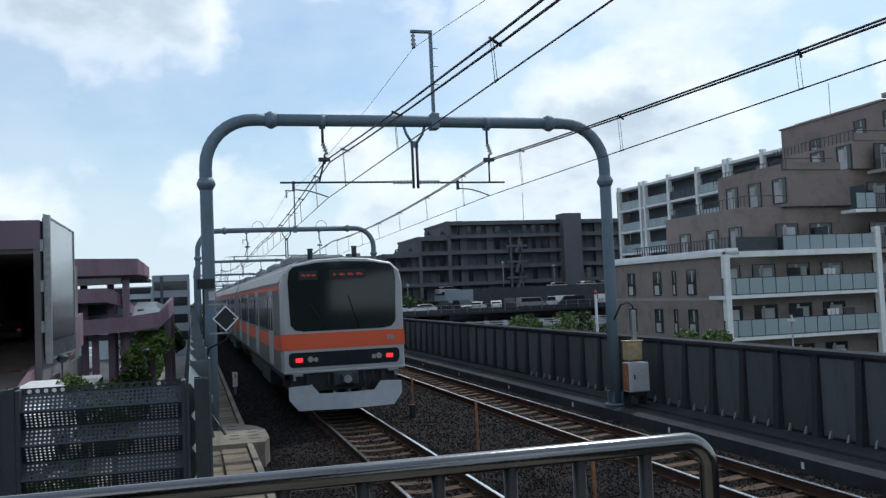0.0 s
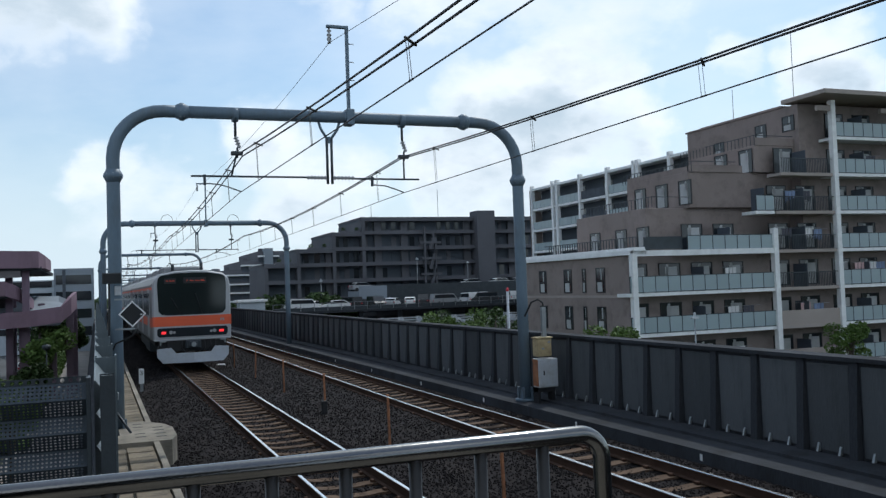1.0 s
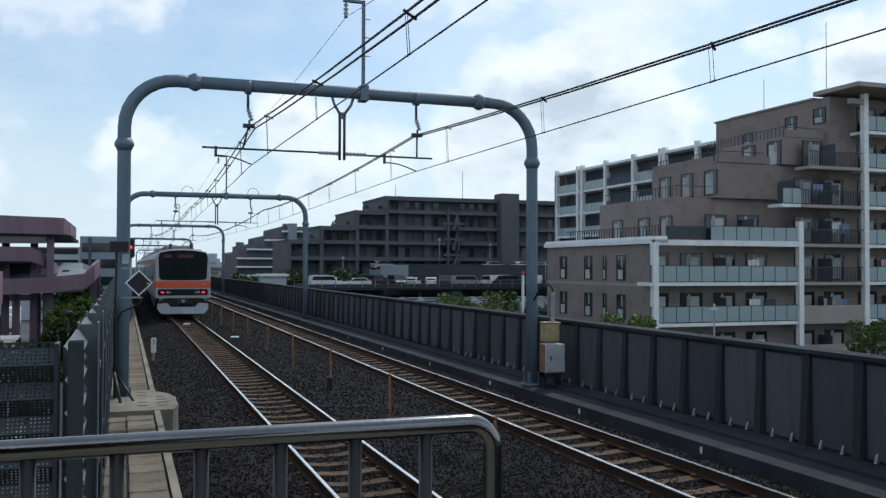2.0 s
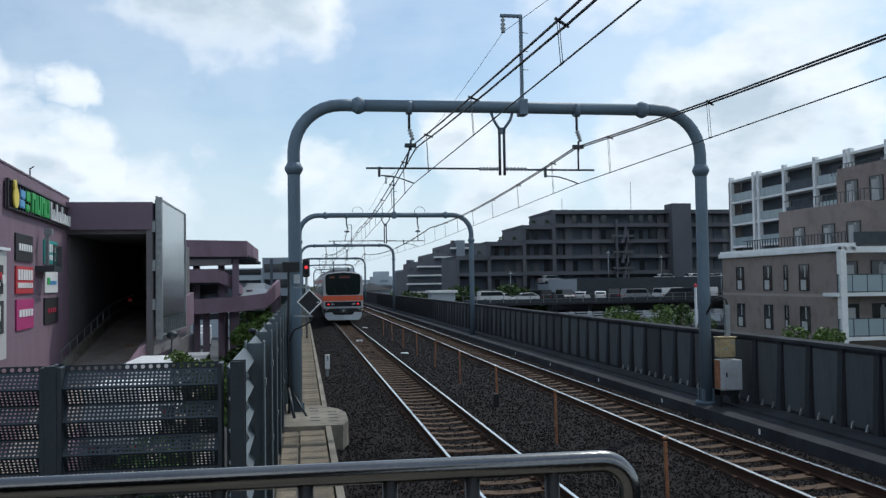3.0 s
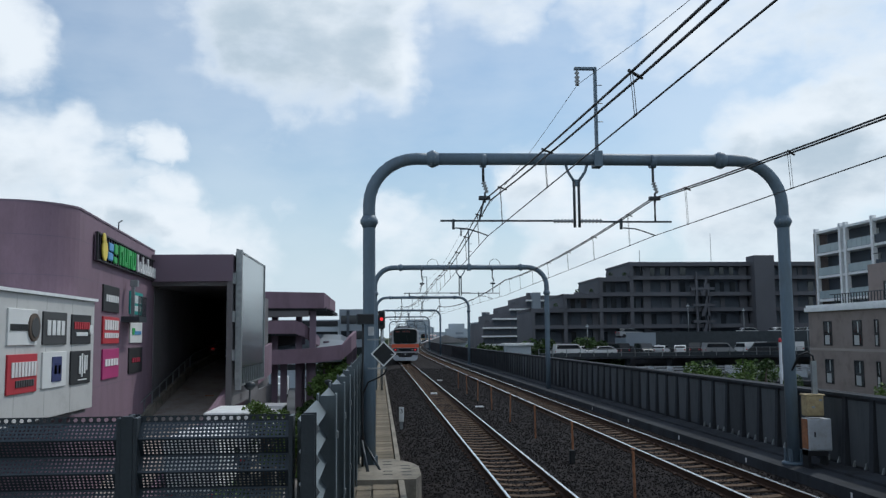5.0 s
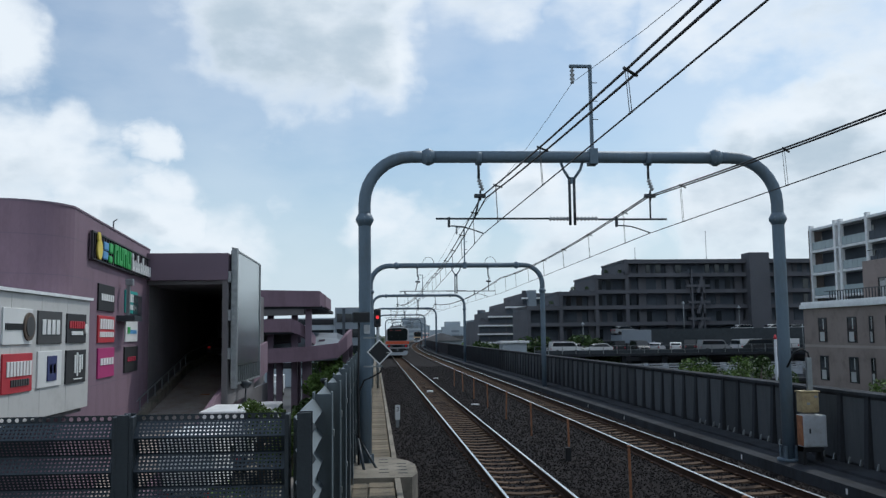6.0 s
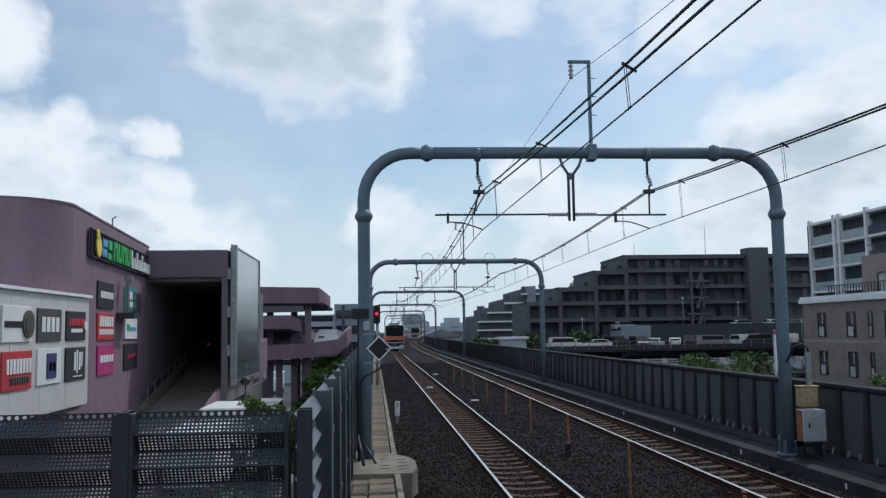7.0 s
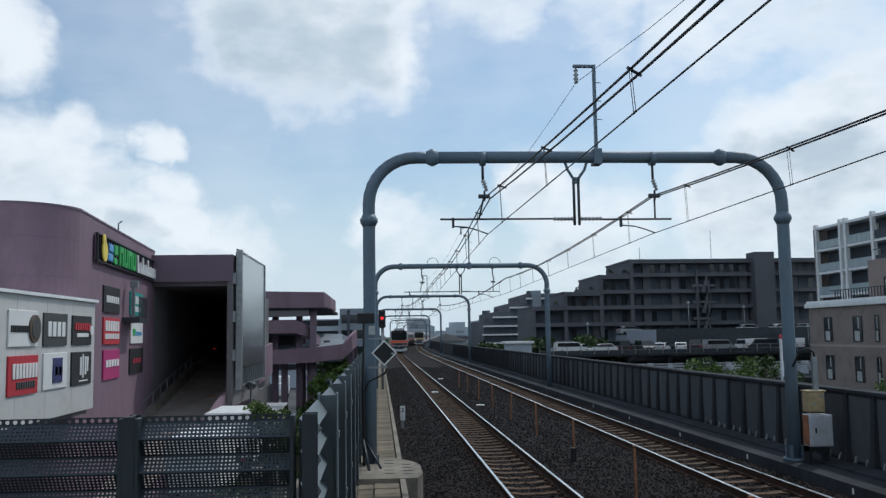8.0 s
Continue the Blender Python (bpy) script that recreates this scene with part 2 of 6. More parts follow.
TRAIN_FRONT = mat("silver_grey_paint", (0.40, 0.41, 0.425), 0.45, 0.15, 0.06, 1, 40, 0.02)
TRAIN_ROOF = mat("grey_roof_paint", (0.22, 0.23, 0.24), 0.7, 0, 0.15, 1, 20, 0.05)
ORANGE = mat("orange_band", (0.70, 0.108, 0.038), 0.45, 0, 0.05, 1, 30, 0.0)
SKIRT = mat("pale_grey_skirt", (0.48, 0.52, 0.57), 0.5, 0, 0.07, 2, 30, 0.02, (0.3, 0.3, 0.3), 0.3)
RED_LAMP = mat("red_lamp", (0.6, 0.02, 0.02), 0.3, 0, 0, 1, 1, 0, glow=(1.0, 0.04, 0.05, 0.9))
DIM_RED = mat("dim_red_lamp", (0.3, 0.01, 0.01), 0.4, 0, 0, 1, 1, 0, glow=(1.0, 0.05, 0.05, 0.12))
LED_RED = mat("led_sign", (0.3, 0.03, 0.01), 0.5, 0, 0, 1, 1, 0, glow=(1.0, 0.16, 0.10, 0.18))
HEADLIGHT = mat("headlight", (0.9, 0.9, 0.85), 0.2, 0, 0, 1, 1, 0, glow=(1.0, 0.97, 0.9, 2.5))
YELLOW_BAND = mat("cream_orange_front", (0.62, 0.42, 0.24), 0.5, 0, 0.05, 1, 30, 0)
BARK = mat("bark", (0.10, 0.08, 0.06), 0.95, 0, 0.3, 4, 40, 0.4)
LEAF = mat("leaves", (0.0436, 0.0752, 0.0238), 0.6, 0, 0.45, 0.8, 8, 0, island=1.2, spec=0.2)
LEAF_BRIGHT = mat("young_leaves", (0.0935, 0.15, 0.0374), 0.6, 0, 0.4, 0.8, 8, 0, island=1.2, spec=0.2)
TYRE = mat("tyre_rubber", (0.02, 0.02, 0.021), 0.85, 0, 0.1, 4, 30, 0.1)
ROOF_TILE = mat("dull_roof", (0.26, 0.25, 0.25), 0.8, 0, 0.15, 0.5, 10, 0.1)


def plain(name, color, rough=0.6):
    return mat(name, color, rough, 0, 0.06, 1.0, 20, 0.03)


# ---- mesh helpers ----
def thing(name, label, category, at=(0, 0, 0), rz=0, group="", kind=""):
    ob = new(name)
    ob.matrix_basis = pose(*at, 0, 0, rz)
    return tagged(ob, label, category, group, kind)


def data_of(name, bm, material, smooth=False):
    me = bpy.data.meshes.new(name)
    bm.normal_update()
    bm.to_mesh(me)
    bm.free()
    me.materials.append(material)
    if smooth:
        me.shade_smooth()
    return me


def part(name, bm, material, parent=None, label="", smooth=False):
    me = bm if isinstance(bm, bpy.types.Mesh) else data_of(name, bm, material, smooth)
    ob = new(name, me)
    ob.parent = parent
    if label:
        ob["label"] = label
    return ob


def place(name, me, parent, x, y, z, rz=0.0):
    ob = new(name, me)
    ob.parent = parent
    ob.matrix_basis = pose(x, y, z, 0, 0, rz)
    return ob


def box(bm, x0, x1, y0, y1, z0, z1, bevel=0.0):
    r = bmesh.ops.create_cube(bm, size=1, matrix=Matrix.LocRotScale(((x0 + x1) / 2, (y0 + y1) / 2, (z0 + z1) / 2), None, (abs(x1 - x0), abs(y1 - y0), abs(z1 - z0))))
    if bevel:
        edges = list({e for v in r["verts"] for e in v.link_edges})
        bmesh.ops.bevel(bm, geom=edges, offset=bevel, segments=1, affect="EDGES")
    return bm


def one_box(x0, x1, y0, y1, z0, z1, bevel=0.0):
    return box(bmesh.new(), x0, x1, y0, y1, z0, z1, bevel)


def boxes(rows, bevel=0.0):
    bm = bmesh.new()
    for r in rows:
        box(bm, *r, bevel)
    return bm


def tube(bm, pts, r, n=8, cap=True):
    """A round tube along points; r is one radius or one for each point."""
    pts = [Vector(p) for p in pts]
    rs = r if isinstance(r, (list, tuple)) else [r] * len(pts)
    rings, side = [], None
    for k, p in enumerate(pts):
        t = (pts[min(k + 1, len(pts) - 1)] - pts[max(k - 1, 0)]).normalized()
        if side is None:
            side = t.cross(Vector((0, 0, 1)) if abs(t.z) < 0.9 else Vector((0, 1, 0))).normalized()
        side = (side - t * side.dot(t)).normalized()
        up = t.cross(side)
        rings.append([bm.verts.new(p + (side * math.cos(a) + up * math.sin(a)) * rs[k]) for a in (2 * math.pi * i / n for i in range(n))])
    for a, b in zip(rings, rings[1:]):
        for i in range(n):
            bm.faces.new((a[i], a[(i + 1) % n], b[(i + 1) % n], b[i])).smooth = True
    if cap:
        bm.faces.new(rings[0][::-1])
        bm.faces.new(rings[-1])
    return bm


def one_tube(pts, r, n=8):
    return tube(bmesh.new(), pts, r, n)


def prism(bm, outline, y0, y1):
    """Outline in (x, z) drawn out along y."""
    a = [bm.verts.new((x, y0, z)) for x, z in outline]
    b = [bm.verts.new((x, y1, z)) for x, z in outline]
    n = len(outline)
    for i in range(n):
        bm.faces.new((a[i], a[(i + 1) % n], b[(i + 1) % n], b[i]))
    bm.faces.new(a[::-1])
    bm.faces.new(b)
    bmesh.ops.recalc_face_normals(bm, faces=bm.faces)
    return bm


def lift(bm, outline, z0, z1):
    """Outline in (x, y) raised from z0 to z1."""
    a = [bm.verts.new((x, y, z0)) for x, y in outline]
    b = [bm.verts.new((x, y, z1)) for x, y in outline]
    n = len(outline)
    for i in range(n):
        bm.faces.new((a[i], a[(i + 1) % n], b[(i + 1) % n], b[i]))
    bm.faces.new(a[::-1])
    bm.faces.new(b)
    bmesh.ops.recalc_face_normals(bm, faces=bm.faces)
    return bm


def bend(y):
    """Sideways shift of the line: straight, then a wide curve to the right."""
    return 0.0 if y < 100 else (y - 100) ** 2 / 5110


def heading(y):
    """Heading of the line at y, degrees (negative: to the right)."""
    return -math.degrees(math.atan(max(0.0, y - 100) / 2555))


def along(y0, y1, step=10.0):
    n = max(1, math.ceil((y1 - y0) / step))
    return [y0 + (y1 - y0) * k / n for k in range(n + 1)]


def sweep(bm, section, ys):
    """An (x, z) section carried along the line."""
    rings = [[bm.verts.new((x + bend(y), y, z)) for x, z in section] for y in ys]
    n = len(section)
    for a, b in zip(rings, rings[1:]):
        for i in range(n):
            bm.faces.new((a[i], a[(i + 1) % n], b[(i + 1) % n], b[i]))
    bm.faces.new(rings[0])
    bm.faces.new(rings[-1][::-1])
    bmesh.ops.recalc_face_normals(bm, faces=bm.faces)
    return bm

# ---- ground and viaduct ----
tagged(part("ground", one_box(-4000, 4000, -600, 4800, -6.9, -6.2), GRASS), "flat ground with grass and paved lots far below", "ground", kind="structure")
YS = along(-40, 100, 20) + along(100, 620, 10)[1:]
deck = tagged(part("viaduct_deck", sweep(bmesh.new(), [(-3.7, -0.9), (7.1, -0.9), (7.1, -0.45), (-3.7, -0.45)], YS), CONCRETE_DARK), "grey concrete railway viaduct deck", "viaduct", kind="structure")
bed = sweep(bmesh.new(), [(-2.5, -0.44), (5.6, -0.44), (5.6, -0.30), (5.25, -0.15), (4.65, -0.145), (4.45, -0.19), (3.47, -0.19), (3.27, -0.145), (2.75, -0.15), (2.3, -0.20), (1.7, -0.20), (1.25, -0.15), (0.7, -0.145), (0.5, -0.19), (-0.5, -0.19), (-0.7, -0.145), (-1.25, -0.15), (-2.0, -0.28), (-2.5, -0.30)], YS)
tagged(part("ballast_bed", bed, BALLAST), "dark brown-grey crushed stone ballast bed", "ballast", kind="structure")


def stones():
    """Loose stones over the near part of the bed."""
    rng = np.random.default_rng(4)
    n = 100000
    y = 7.5 + 75 * rng.random(n) ** 2.4
    x = rng.uniform(-2.35, 5.4, n)
    keep = np.abs(np.abs(x) - 0.566) > 0.1
    keep &= np.abs(np.abs(x - 3.96) - 0.566) > 0.1
    x, y = x[keep], y[keep]
    n = len(x)
    base = np.array(((1, 0, 0), (-1, 0, 0), (0, 1, 0), (0, -1, 0), (0, 0, 1), (0, 0, -1)), float)
    faces = np.array(((0, 2, 4), (2, 1, 4), (1, 3, 4), (3, 0, 4), (2, 0, 5), (1, 2, 5), (3, 1, 5), (0, 3, 5)))
    size = rng.uniform(0.011, 0.023, n)
    v = base[None] * (size[:, None, None] * rng.uniform(0.6, 1.3, (n, 6, 1))) + rng.normal(0, 0.004, (n, 6, 3))
    ang = rng.uniform(0, 6.28, n)
    c, s = np.cos(ang)[:, None], np.sin(ang)[:, None]
    v = np.stack((v[..., 0] * c - v[..., 2] * s, v[..., 1], v[..., 0] * s + v[..., 2] * c), -1)
    lvl = np.interp(x, (-2.5, -2.0, -1.25, -0.7, -0.5, 0.5, 0.7, 1.25, 1.7, 2.3, 2.75, 3.27, 3.47, 4.45, 4.65, 5.25, 5.6), (-0.3, -0.28, -0.15, -0.145, -0.19, -0.19, -0.145, -0.15, -0.2, -0.2, -0.15, -0.145, -0.19, -0.19, -0.145, -0.15, -0.3))
    v += np.stack((x, y, lvl + 0.008), -1)[:, None]
    f = (faces[None] + 6 * np.arange(n)[:, None, None]).reshape(-1, 3)
    me = bpy.data.meshes.new("ballast_stones")
    me.from_pydata(v.reshape(-1, 3), [], f)
    me.materials.append(STONE)
    return tagged(new("ballast_stones", me), "loose grey-brown crushed stones between the sleepers", "ballast", kind="stuff")


stones()


# ---- tracks ----
def sleeper_mesh():
    bm = bmesh.new()
    prism(bm, [(-1.0, -0.27), (1.0, -0.27), (1.0, -0.175), (0.85, -0.150), (0.35, -0.155), (0.2, -0.172), (-0.2, -0.172), (-0.35, -0.155), (-0.85, -0.150), (-1.0, -0.175)], -0.11, 0.11)
    return data_of("sleeper", bm, SLEEPER)


def clip_mesh():
    return data_of("rail_clip", boxes([(-0.13, -0.07, -0.05, 0.05, -0.155, -0.115), (0.07, 0.13, -0.05, 0.05, -0.155, -0.115)], 0.008), RUST)


SLEEPER_ME, CLIP_ME = sleeper_mesh(), clip_mesh()


def track(x0):
    t = thing("railway_track", "narrow gauge railway track with shiny rails on concrete sleepers in ballast", "railway track", kind="structure", group="tracks of the line")
    for side in (-0.566, 0.566):
        x = x0 + side
        web = [(x - 0.062, -0.155), (x + 0.062, -0.155), (x + 0.062, -0.14), (x + 0.012, -0.125), (x + 0.012, -0.045), (x + 0.031, -0.032), (x + 0.031, -0.004),
               (x - 0.031, -0.004), (x - 0.031, -0.032), (x - 0.012, -0.045), (x - 0.012, -0.125), (x - 0.062, -0.14)]
        rail = part("rail", sweep(bmesh.new(), web, YS), RUST, t, "rust-brown steel rail with a polished top")
        part("rail_head", sweep(bmesh.new(), [(x - 0.026, -0.0035), (x + 0.026, -0.0035), (x + 0.022, 0.003), (x - 0.022, 0.003)], YS), RAILHEAD, rail, "polished running surface")
    y, k = 5.0, 0
    rest = bmesh.new()
    while y < 330:
        if k < 130:
            place("sleeper", SLEEPER_ME, t, x0, y, random.uniform(-0.008, 0.004), random.uniform(-0.5, 0.5))
            for side in (-0.566, 0.566):
                if k < 60:
                    place("rail_clip", CLIP_ME, t, x0 + side, y, 0)
        else:
            bmesh.ops.create_cube(rest, size=1, matrix=Matrix.LocRotScale((x0 + bend(y), y, -0.21), None, (2.0, 0.22, 0.1)))
        y += 0.62
        k += 1
    tagged(part("far_sleepers", rest, SLEEPER, t), kind="stuff")
    return t


track(0.0)
track(3.96)

# ---- parapet, kerb and cable walkways ----
ledge = thing("ledge", "stained concrete ledge and kerb along the parapet, toned dark for shade", "ledge", kind="structure")
# The dark tone here also stands in for the parapet's shade.
part("kerb", sweep(bmesh.new(), [(5.48, -0.44), (6.62, -0.44), (6.62, 0.0), (5.48, 0.0)], YS), CONCRETE_DARK, ledge)
part("gutter_edge", sweep(bmesh.new(), [(6.15, 0.002), (6.62, 0.002), (6.62, 0.07), (6.15, 0.05)], YS), CONCRETE_DARK, ledge)
mark = data_of("kerb_mark", one_box(-0.006, 0.0, -0.03, 0.03, -0.16, -0.06), WHITE)
for y in (9.2, 13.1, 17.0, 21.5, 26.0, 31.0, 36.0):
    place("kerb_mark", mark, ledge, 5.478, y, 0)

parapet = thing("parapet", "dark weathered concrete parapet wall with upright ribs", "parapet wall", kind="structure")
part("wall", sweep(bmesh.new(), [(6.68, -0.45), (6.95, -0.45), (6.95, 1.44), (6.68, 1.44)], YS), CONCRETE_DARK, parapet)
part("coping", sweep(bmesh.new(), [(6.60, 1.44), (6.99, 1.44), (6.99, 1.50), (6.60, 1.50)], YS), CONCRETE_DARK, parapet)
rib = data_of("rib", prism(bmesh.new(), [(6.56, 0.05), (6.68, 0.05), (6.68, 1.44), (6.64, 1.44)], -0.07, 0.07), CONCRETE_DARK)
panel_face = data_of("wall_panel", one_box(6.655, 6.68, -0.40, 0.40, 0.10, 1.38, 0.012), PARAPET_PANEL)
bracket = data_of("wall_bracket", prism(bmesh.new(), [(6.60, 0.075), (6.655, 0.075), (6.655, 0.2), (6.64, 0.2)], -0.02, 0.02), GALV)
for k in range(110):
    y = 5.0 + 1.02 * k
    place("rib", rib, parapet, bend(y), y, 0)
    if k < 60:
        place("wall_panel", panel_face, parapet, bend(y), y + 0.51, 0)
        if k < 22:
            place("wall_bracket", bracket, parapet, 0, y + 0.3, 0)
            place("wall_bracket", bracket, parapet, 0, y + 0.72, 0)

left_walk = thing("cable_walkway", "pale concrete cable trough walkway with loose lids along the fence", "cable trough", kind="structure")
part("trough_wall", sweep(bmesh.new(), [(-2.42, -0.44), (-2.32, -0.44), (-2.32, 0.16), (-2.42, 0.16)], along(5, 100, 20) + along(100, 400, 20)[1:]), CONCRETE, left_walk)
part("trough_base", sweep(bmesh.new(), [(-3.25, -0.44), (-2.43, -0.44), (-2.43, 0.06), (-3.25, 0.06)], along(5, 100, 20) + along(100, 400, 20)[1:]), CONCRETE, left_walk)
lid_a = data_of("trough_lid", one_box(-0.215, 0.215, -0.245, 0.245, 0.065, 0.125, 0.008), CONCRETE_LID)
lid_b = data_of("trough_lid_narrow", one_box(-0.125, 0.125, -0.245, 0.245, 0.065, 0.115, 0.008), CONCRETE_LID)
for k in range(120):
    y = 6.0 + 0.5 * k
    if 17.6 < y < 21.0:
        continue
    place("trough_lid", lid_a, left_walk, -2.655 + random.uniform(-0.006, 0.006), y, random.uniform(-0.006, 0.006), random.uniform(-0.6, 0.6))
    if y < 17.8:
        place("trough_lid", lid_b, left_walk, -3.03 + random.uniform(-0.006, 0.006), y, random.uniform(-0.006, 0.006), random.uniform(-0.6, 0.6))
slab = part("junction_slab", lift(bmesh.new(), [(-3.22, 18.0), (-2.1, 18.0), (-1.98, 18.5), (-1.98, 19.6), (-2.1, 20.1), (-2.45, 20.7), (-3.22, 20.7)], -0.3, 0.17), CONCRETE, left_walk, "pale broad slab with slots at the mast foot")
for x, y in ((-2.25, 18.5), (-2.25, 18.9), (-2.25, 19.3), (-2.25, 19.7), (-2.6, 18.6), (-2.6, 19.0), (-2.6, 19.9), (-2.6, 20.3)):
    part("slot", one_box(x - 0.09, x + 0.09, y - 0.03, y + 0.03, 0.12, 0.174), BLACK, slab)

# ---- stakes between the tracks ----
def stake(y):
    s = thing("marker_stake", "thin rusty orange marker stake in the ballast between the tracks", "stake", (1.69, y, -0.22), group="stakes between the tracks")
    part("rod", one_box(-0.02, 0.02, -0.02, 0.02, 0, 0.93 + random.uniform(-0.03, 0.03), 0.004), STAKE, s)
    part("cap", one_box(-0.03, 0.03, -0.03, 0.03, 0.93, 0.96, 0.006), STAKE, s)
    s.rotation_euler = (random.uniform(-0.03, 0.03), random.uniform(-0.03, 0.03), 0)
    return s


for k in range(9):
    stake(12.3 + 4.95 * k)
post = thing("dark_post", "short dark post beside the track", "post", (1.62, 22.0, -0.22))
part("block", one_box(-0.06, 0.06, -0.06, 0.06, 0, 0.34, 0.01), BLACK, post)
km = thing("distance_marker", "small white distance marker with the figure 3", "marker", (-2.03, 31.0, -0.28))
part("plate", one_box(-0.08, 0.08, -0.02, 0.02, 0.25, 0.72, 0.01), WHITE, km)
part("foot", one_box(-0.05, 0.05, -0.03, 0.03, 0, 0.25), GALV, km)
txt = bpy.data.curves.new("figure", "FONT")
txt.body, txt.size, txt.extrude, txt.align_x = "3", 0.2, 0.002, "CENTER"
fig = new("figure", txt)
fig.data.materials.append(BLACK)
fig.parent = km
fig.matrix_basis = pose(0, -0.024, 0.52, 90, 0, 0)
for x, y in ((0.02, 47.0), (1.3, 38.0), (1.2, 60.0)):
    bx = thing("balise", "small pale box lying between the rails", "track box", (x, y, -0.19))
    part("case", one_box(-0.16, 0.16, -0.1, 0.1, 0, 0.08, 0.015), WHITE, bx)


# ---- contact line masts ----
def arch(y, detail=True, drop=0.0):
    x0 = bend(y)
    g = thing("catenary_arch", "blue-grey painted steel tube arch spanning both tracks with bolted flanges", "catenary mast", (x0, y, -drop), heading(y), group="arches over the line")
    r, xl, xr, z0, top, cr, rc = 0.128, -2.96, 5.88, 0.0, 6.425, 1.33, 0.98
    pts_l = [(xl, 0, 0.0), (xl, 0, 2.5), (xl, 0, 5.1)] + [(xl + rc - rc * math.cos(a), 0, top - rc + rc * math.sin(a)) for a in (math.pi / 2 * k / 8 for k in range(9))] + [(xl + cr, 0, top)]
    pts_r = [(xr, 0, 0.0), (xr, 0, 2.5), (xr, 0, 5.1)] + [(xr - rc + rc * math.cos(a), 0, top - rc + rc * math.sin(a)) for a in (math.pi / 2 * k / 8 for k in range(9))] + [(xr - cr, 0, top)]
    part("left_column", one_tube(pts_l, r, 16), STEEL_BLUE, g)
    part("right_column", one_tube(pts_r, r, 16), STEEL_BLUE, g)
    part("beam", one_tube([(xl + cr, 0, top), (1.46, 0, top + 0.01), (xr - cr, 0, top)], r, 16), STEEL_BLUE, g)
    for x, z, ax in ((xl, 5.1, "z"), (xr, 5.1, "z"), (xl + cr, top, "x"), (xr - cr, top, "x")):
        d = Vector((0, 0, 1)) if ax == "z" else Vector((1, 0, 0))
        c = Vector((x, 0, z))
        fl = part("flange", one_tube([c - d * 0.13, c - d * 0.02, c + d * 0.02, c + d * 0.13], [0.13, 0.185, 0.185, 0.13], 12), STEEL_BLUE, g)
        if detail:
            for k in range(8):
                a = math.pi / 4 * k
                u = Vector((math.cos(a), math.sin(a), 0)) if ax == "z" else Vector((0, math.cos(a), math.sin(a)))
                part("bolt", one_tube([c + u * 0.165 - d * 0.05, c + u * 0.165 + d * 0.05], 0.014, 6), GALV, fl)
    for x in (xl, xr):
        part("foot_plate", one_tube([(x, 0, 0.0), (x, 0, 0.06)], 0.24, 14), STEEL_BLUE, g)
        if detail:
            for a in (0.6, 2.2, 3.9, 5.4):
                part("foot_gusset", one_box(x + math.cos(a) * 0.17 - 0.03, x + math.cos(a) * 0.17 + 0.03, math.sin(a) * 0.17 - 0.03, math.sin(a) * 0.17 + 0.03, 0.06, 0.32), STEEL_BLUE, g)
    # two hangers with insulators
    for x in (-0.57, 3.07):
        h = part("hanger", one_tube([(x, 0, 6.42), (x, 0, 5.95)], 0.028, 8), STEEL_DARK, g)
        part("collar", one_tube([(x - 0.06, 0, 6.40), (x + 0.06, 0, 6.40)], 0.15, 14), STEEL_BLUE, h)
        ins = [(x + 0.01 * k, 0, 5.95 - 0.03 * k) for k in range(9)]
        part("insulator", one_tube(ins, [0.02, 0.06, 0.02, 0.06, 0.02, 0.06, 0.02, 0.05, 0.02], 10), CERAMIC, h)
        part("clamp", boxes([(x - 0.1, x + 0.14, -0.05, 0.05, 5.56, 5.64), (x + 0.01, x + 0.05, -0.02, 0.02, 5.5, 5.72)], 0.01), STEEL_DARK, h)
        part("stay", one_tube([(x + 0.02, 0, 5.6), (x - 0.10 if x < 0 else x + 0.02, 0, 5.12)], 0.02, 6), STEEL_DARK, h)
    # Y-shaped drop post, cross arm, steady arms
    y_post = part("drop_post", one_tube([(1.36, 0, 5.98), (1.36, 0, 4.98)], 0.03, 8), STEEL_DARK, g)
    tube_r = one_tube([(1.46, 0, 5.98), (1.46, 0, 4.98)], 0.03, 8)
    part("drop_post_twin", tube_r, STEEL_DARK, g)
    part("fork", tube(one_tube([(1.18, 0, 6.35), (1.24, 0, 6.16), (1.37, 0, 5.95)], 0.03, 8), [(1.66, 0, 6.35), (1.60, 0, 6.16), (1.45, 0, 5.95)], 0.03, 8), STEEL_BLUE, y_post)
    part("fork_plate", one_box(1.33, 1.49, -0.02, 0.02, 5.86, 6.0), STEEL_BLUE, y_post)
    part("cross_arm", tube(one_tube([(-1.48, 0, 5.12), (0.9, 0, 5.12)], 0.021, 8), [(1.95, 0, 5.10), (3.44, 0, 5.10)], 0.021, 8), STEEL_DARK, g)
    for xa, xb in ((0.9, 1.34), (1.48, 1.95)):
        pts = [(xa + (xb - xa) * k / 12, 0, 5.115) for k in range(13)]
        part("insulator", one_tube(pts, [0.02 if k % 2 == 0 else 0.05 for k in range(13)], 10), CERAMIC, g)
    for x in (-1.21, 2.35):
        st = part("steady_arm", one_tube([(x, 0, 5.11), (x, 0, 4.96), (x + 0.05, 0, 4.97), (x + 0.3, 0, 4.95), (x + 0.5, 0, 4.89), (x + 0.72, 0, 4.81)], 0.014, 6), STEEL_DARK, g)
        part("bracket", one_box(x - 0.025, x + 0.025, -0.03, 0.03, 4.94, 5.15), STEEL_DARK, st)
    # feeder mast on the beam
    m = part("feeder_post", boxes([(1.84, 1.90, -0.05, 0.05, 6.3, 8.44)], 0.006), STEEL_BLUE, g)
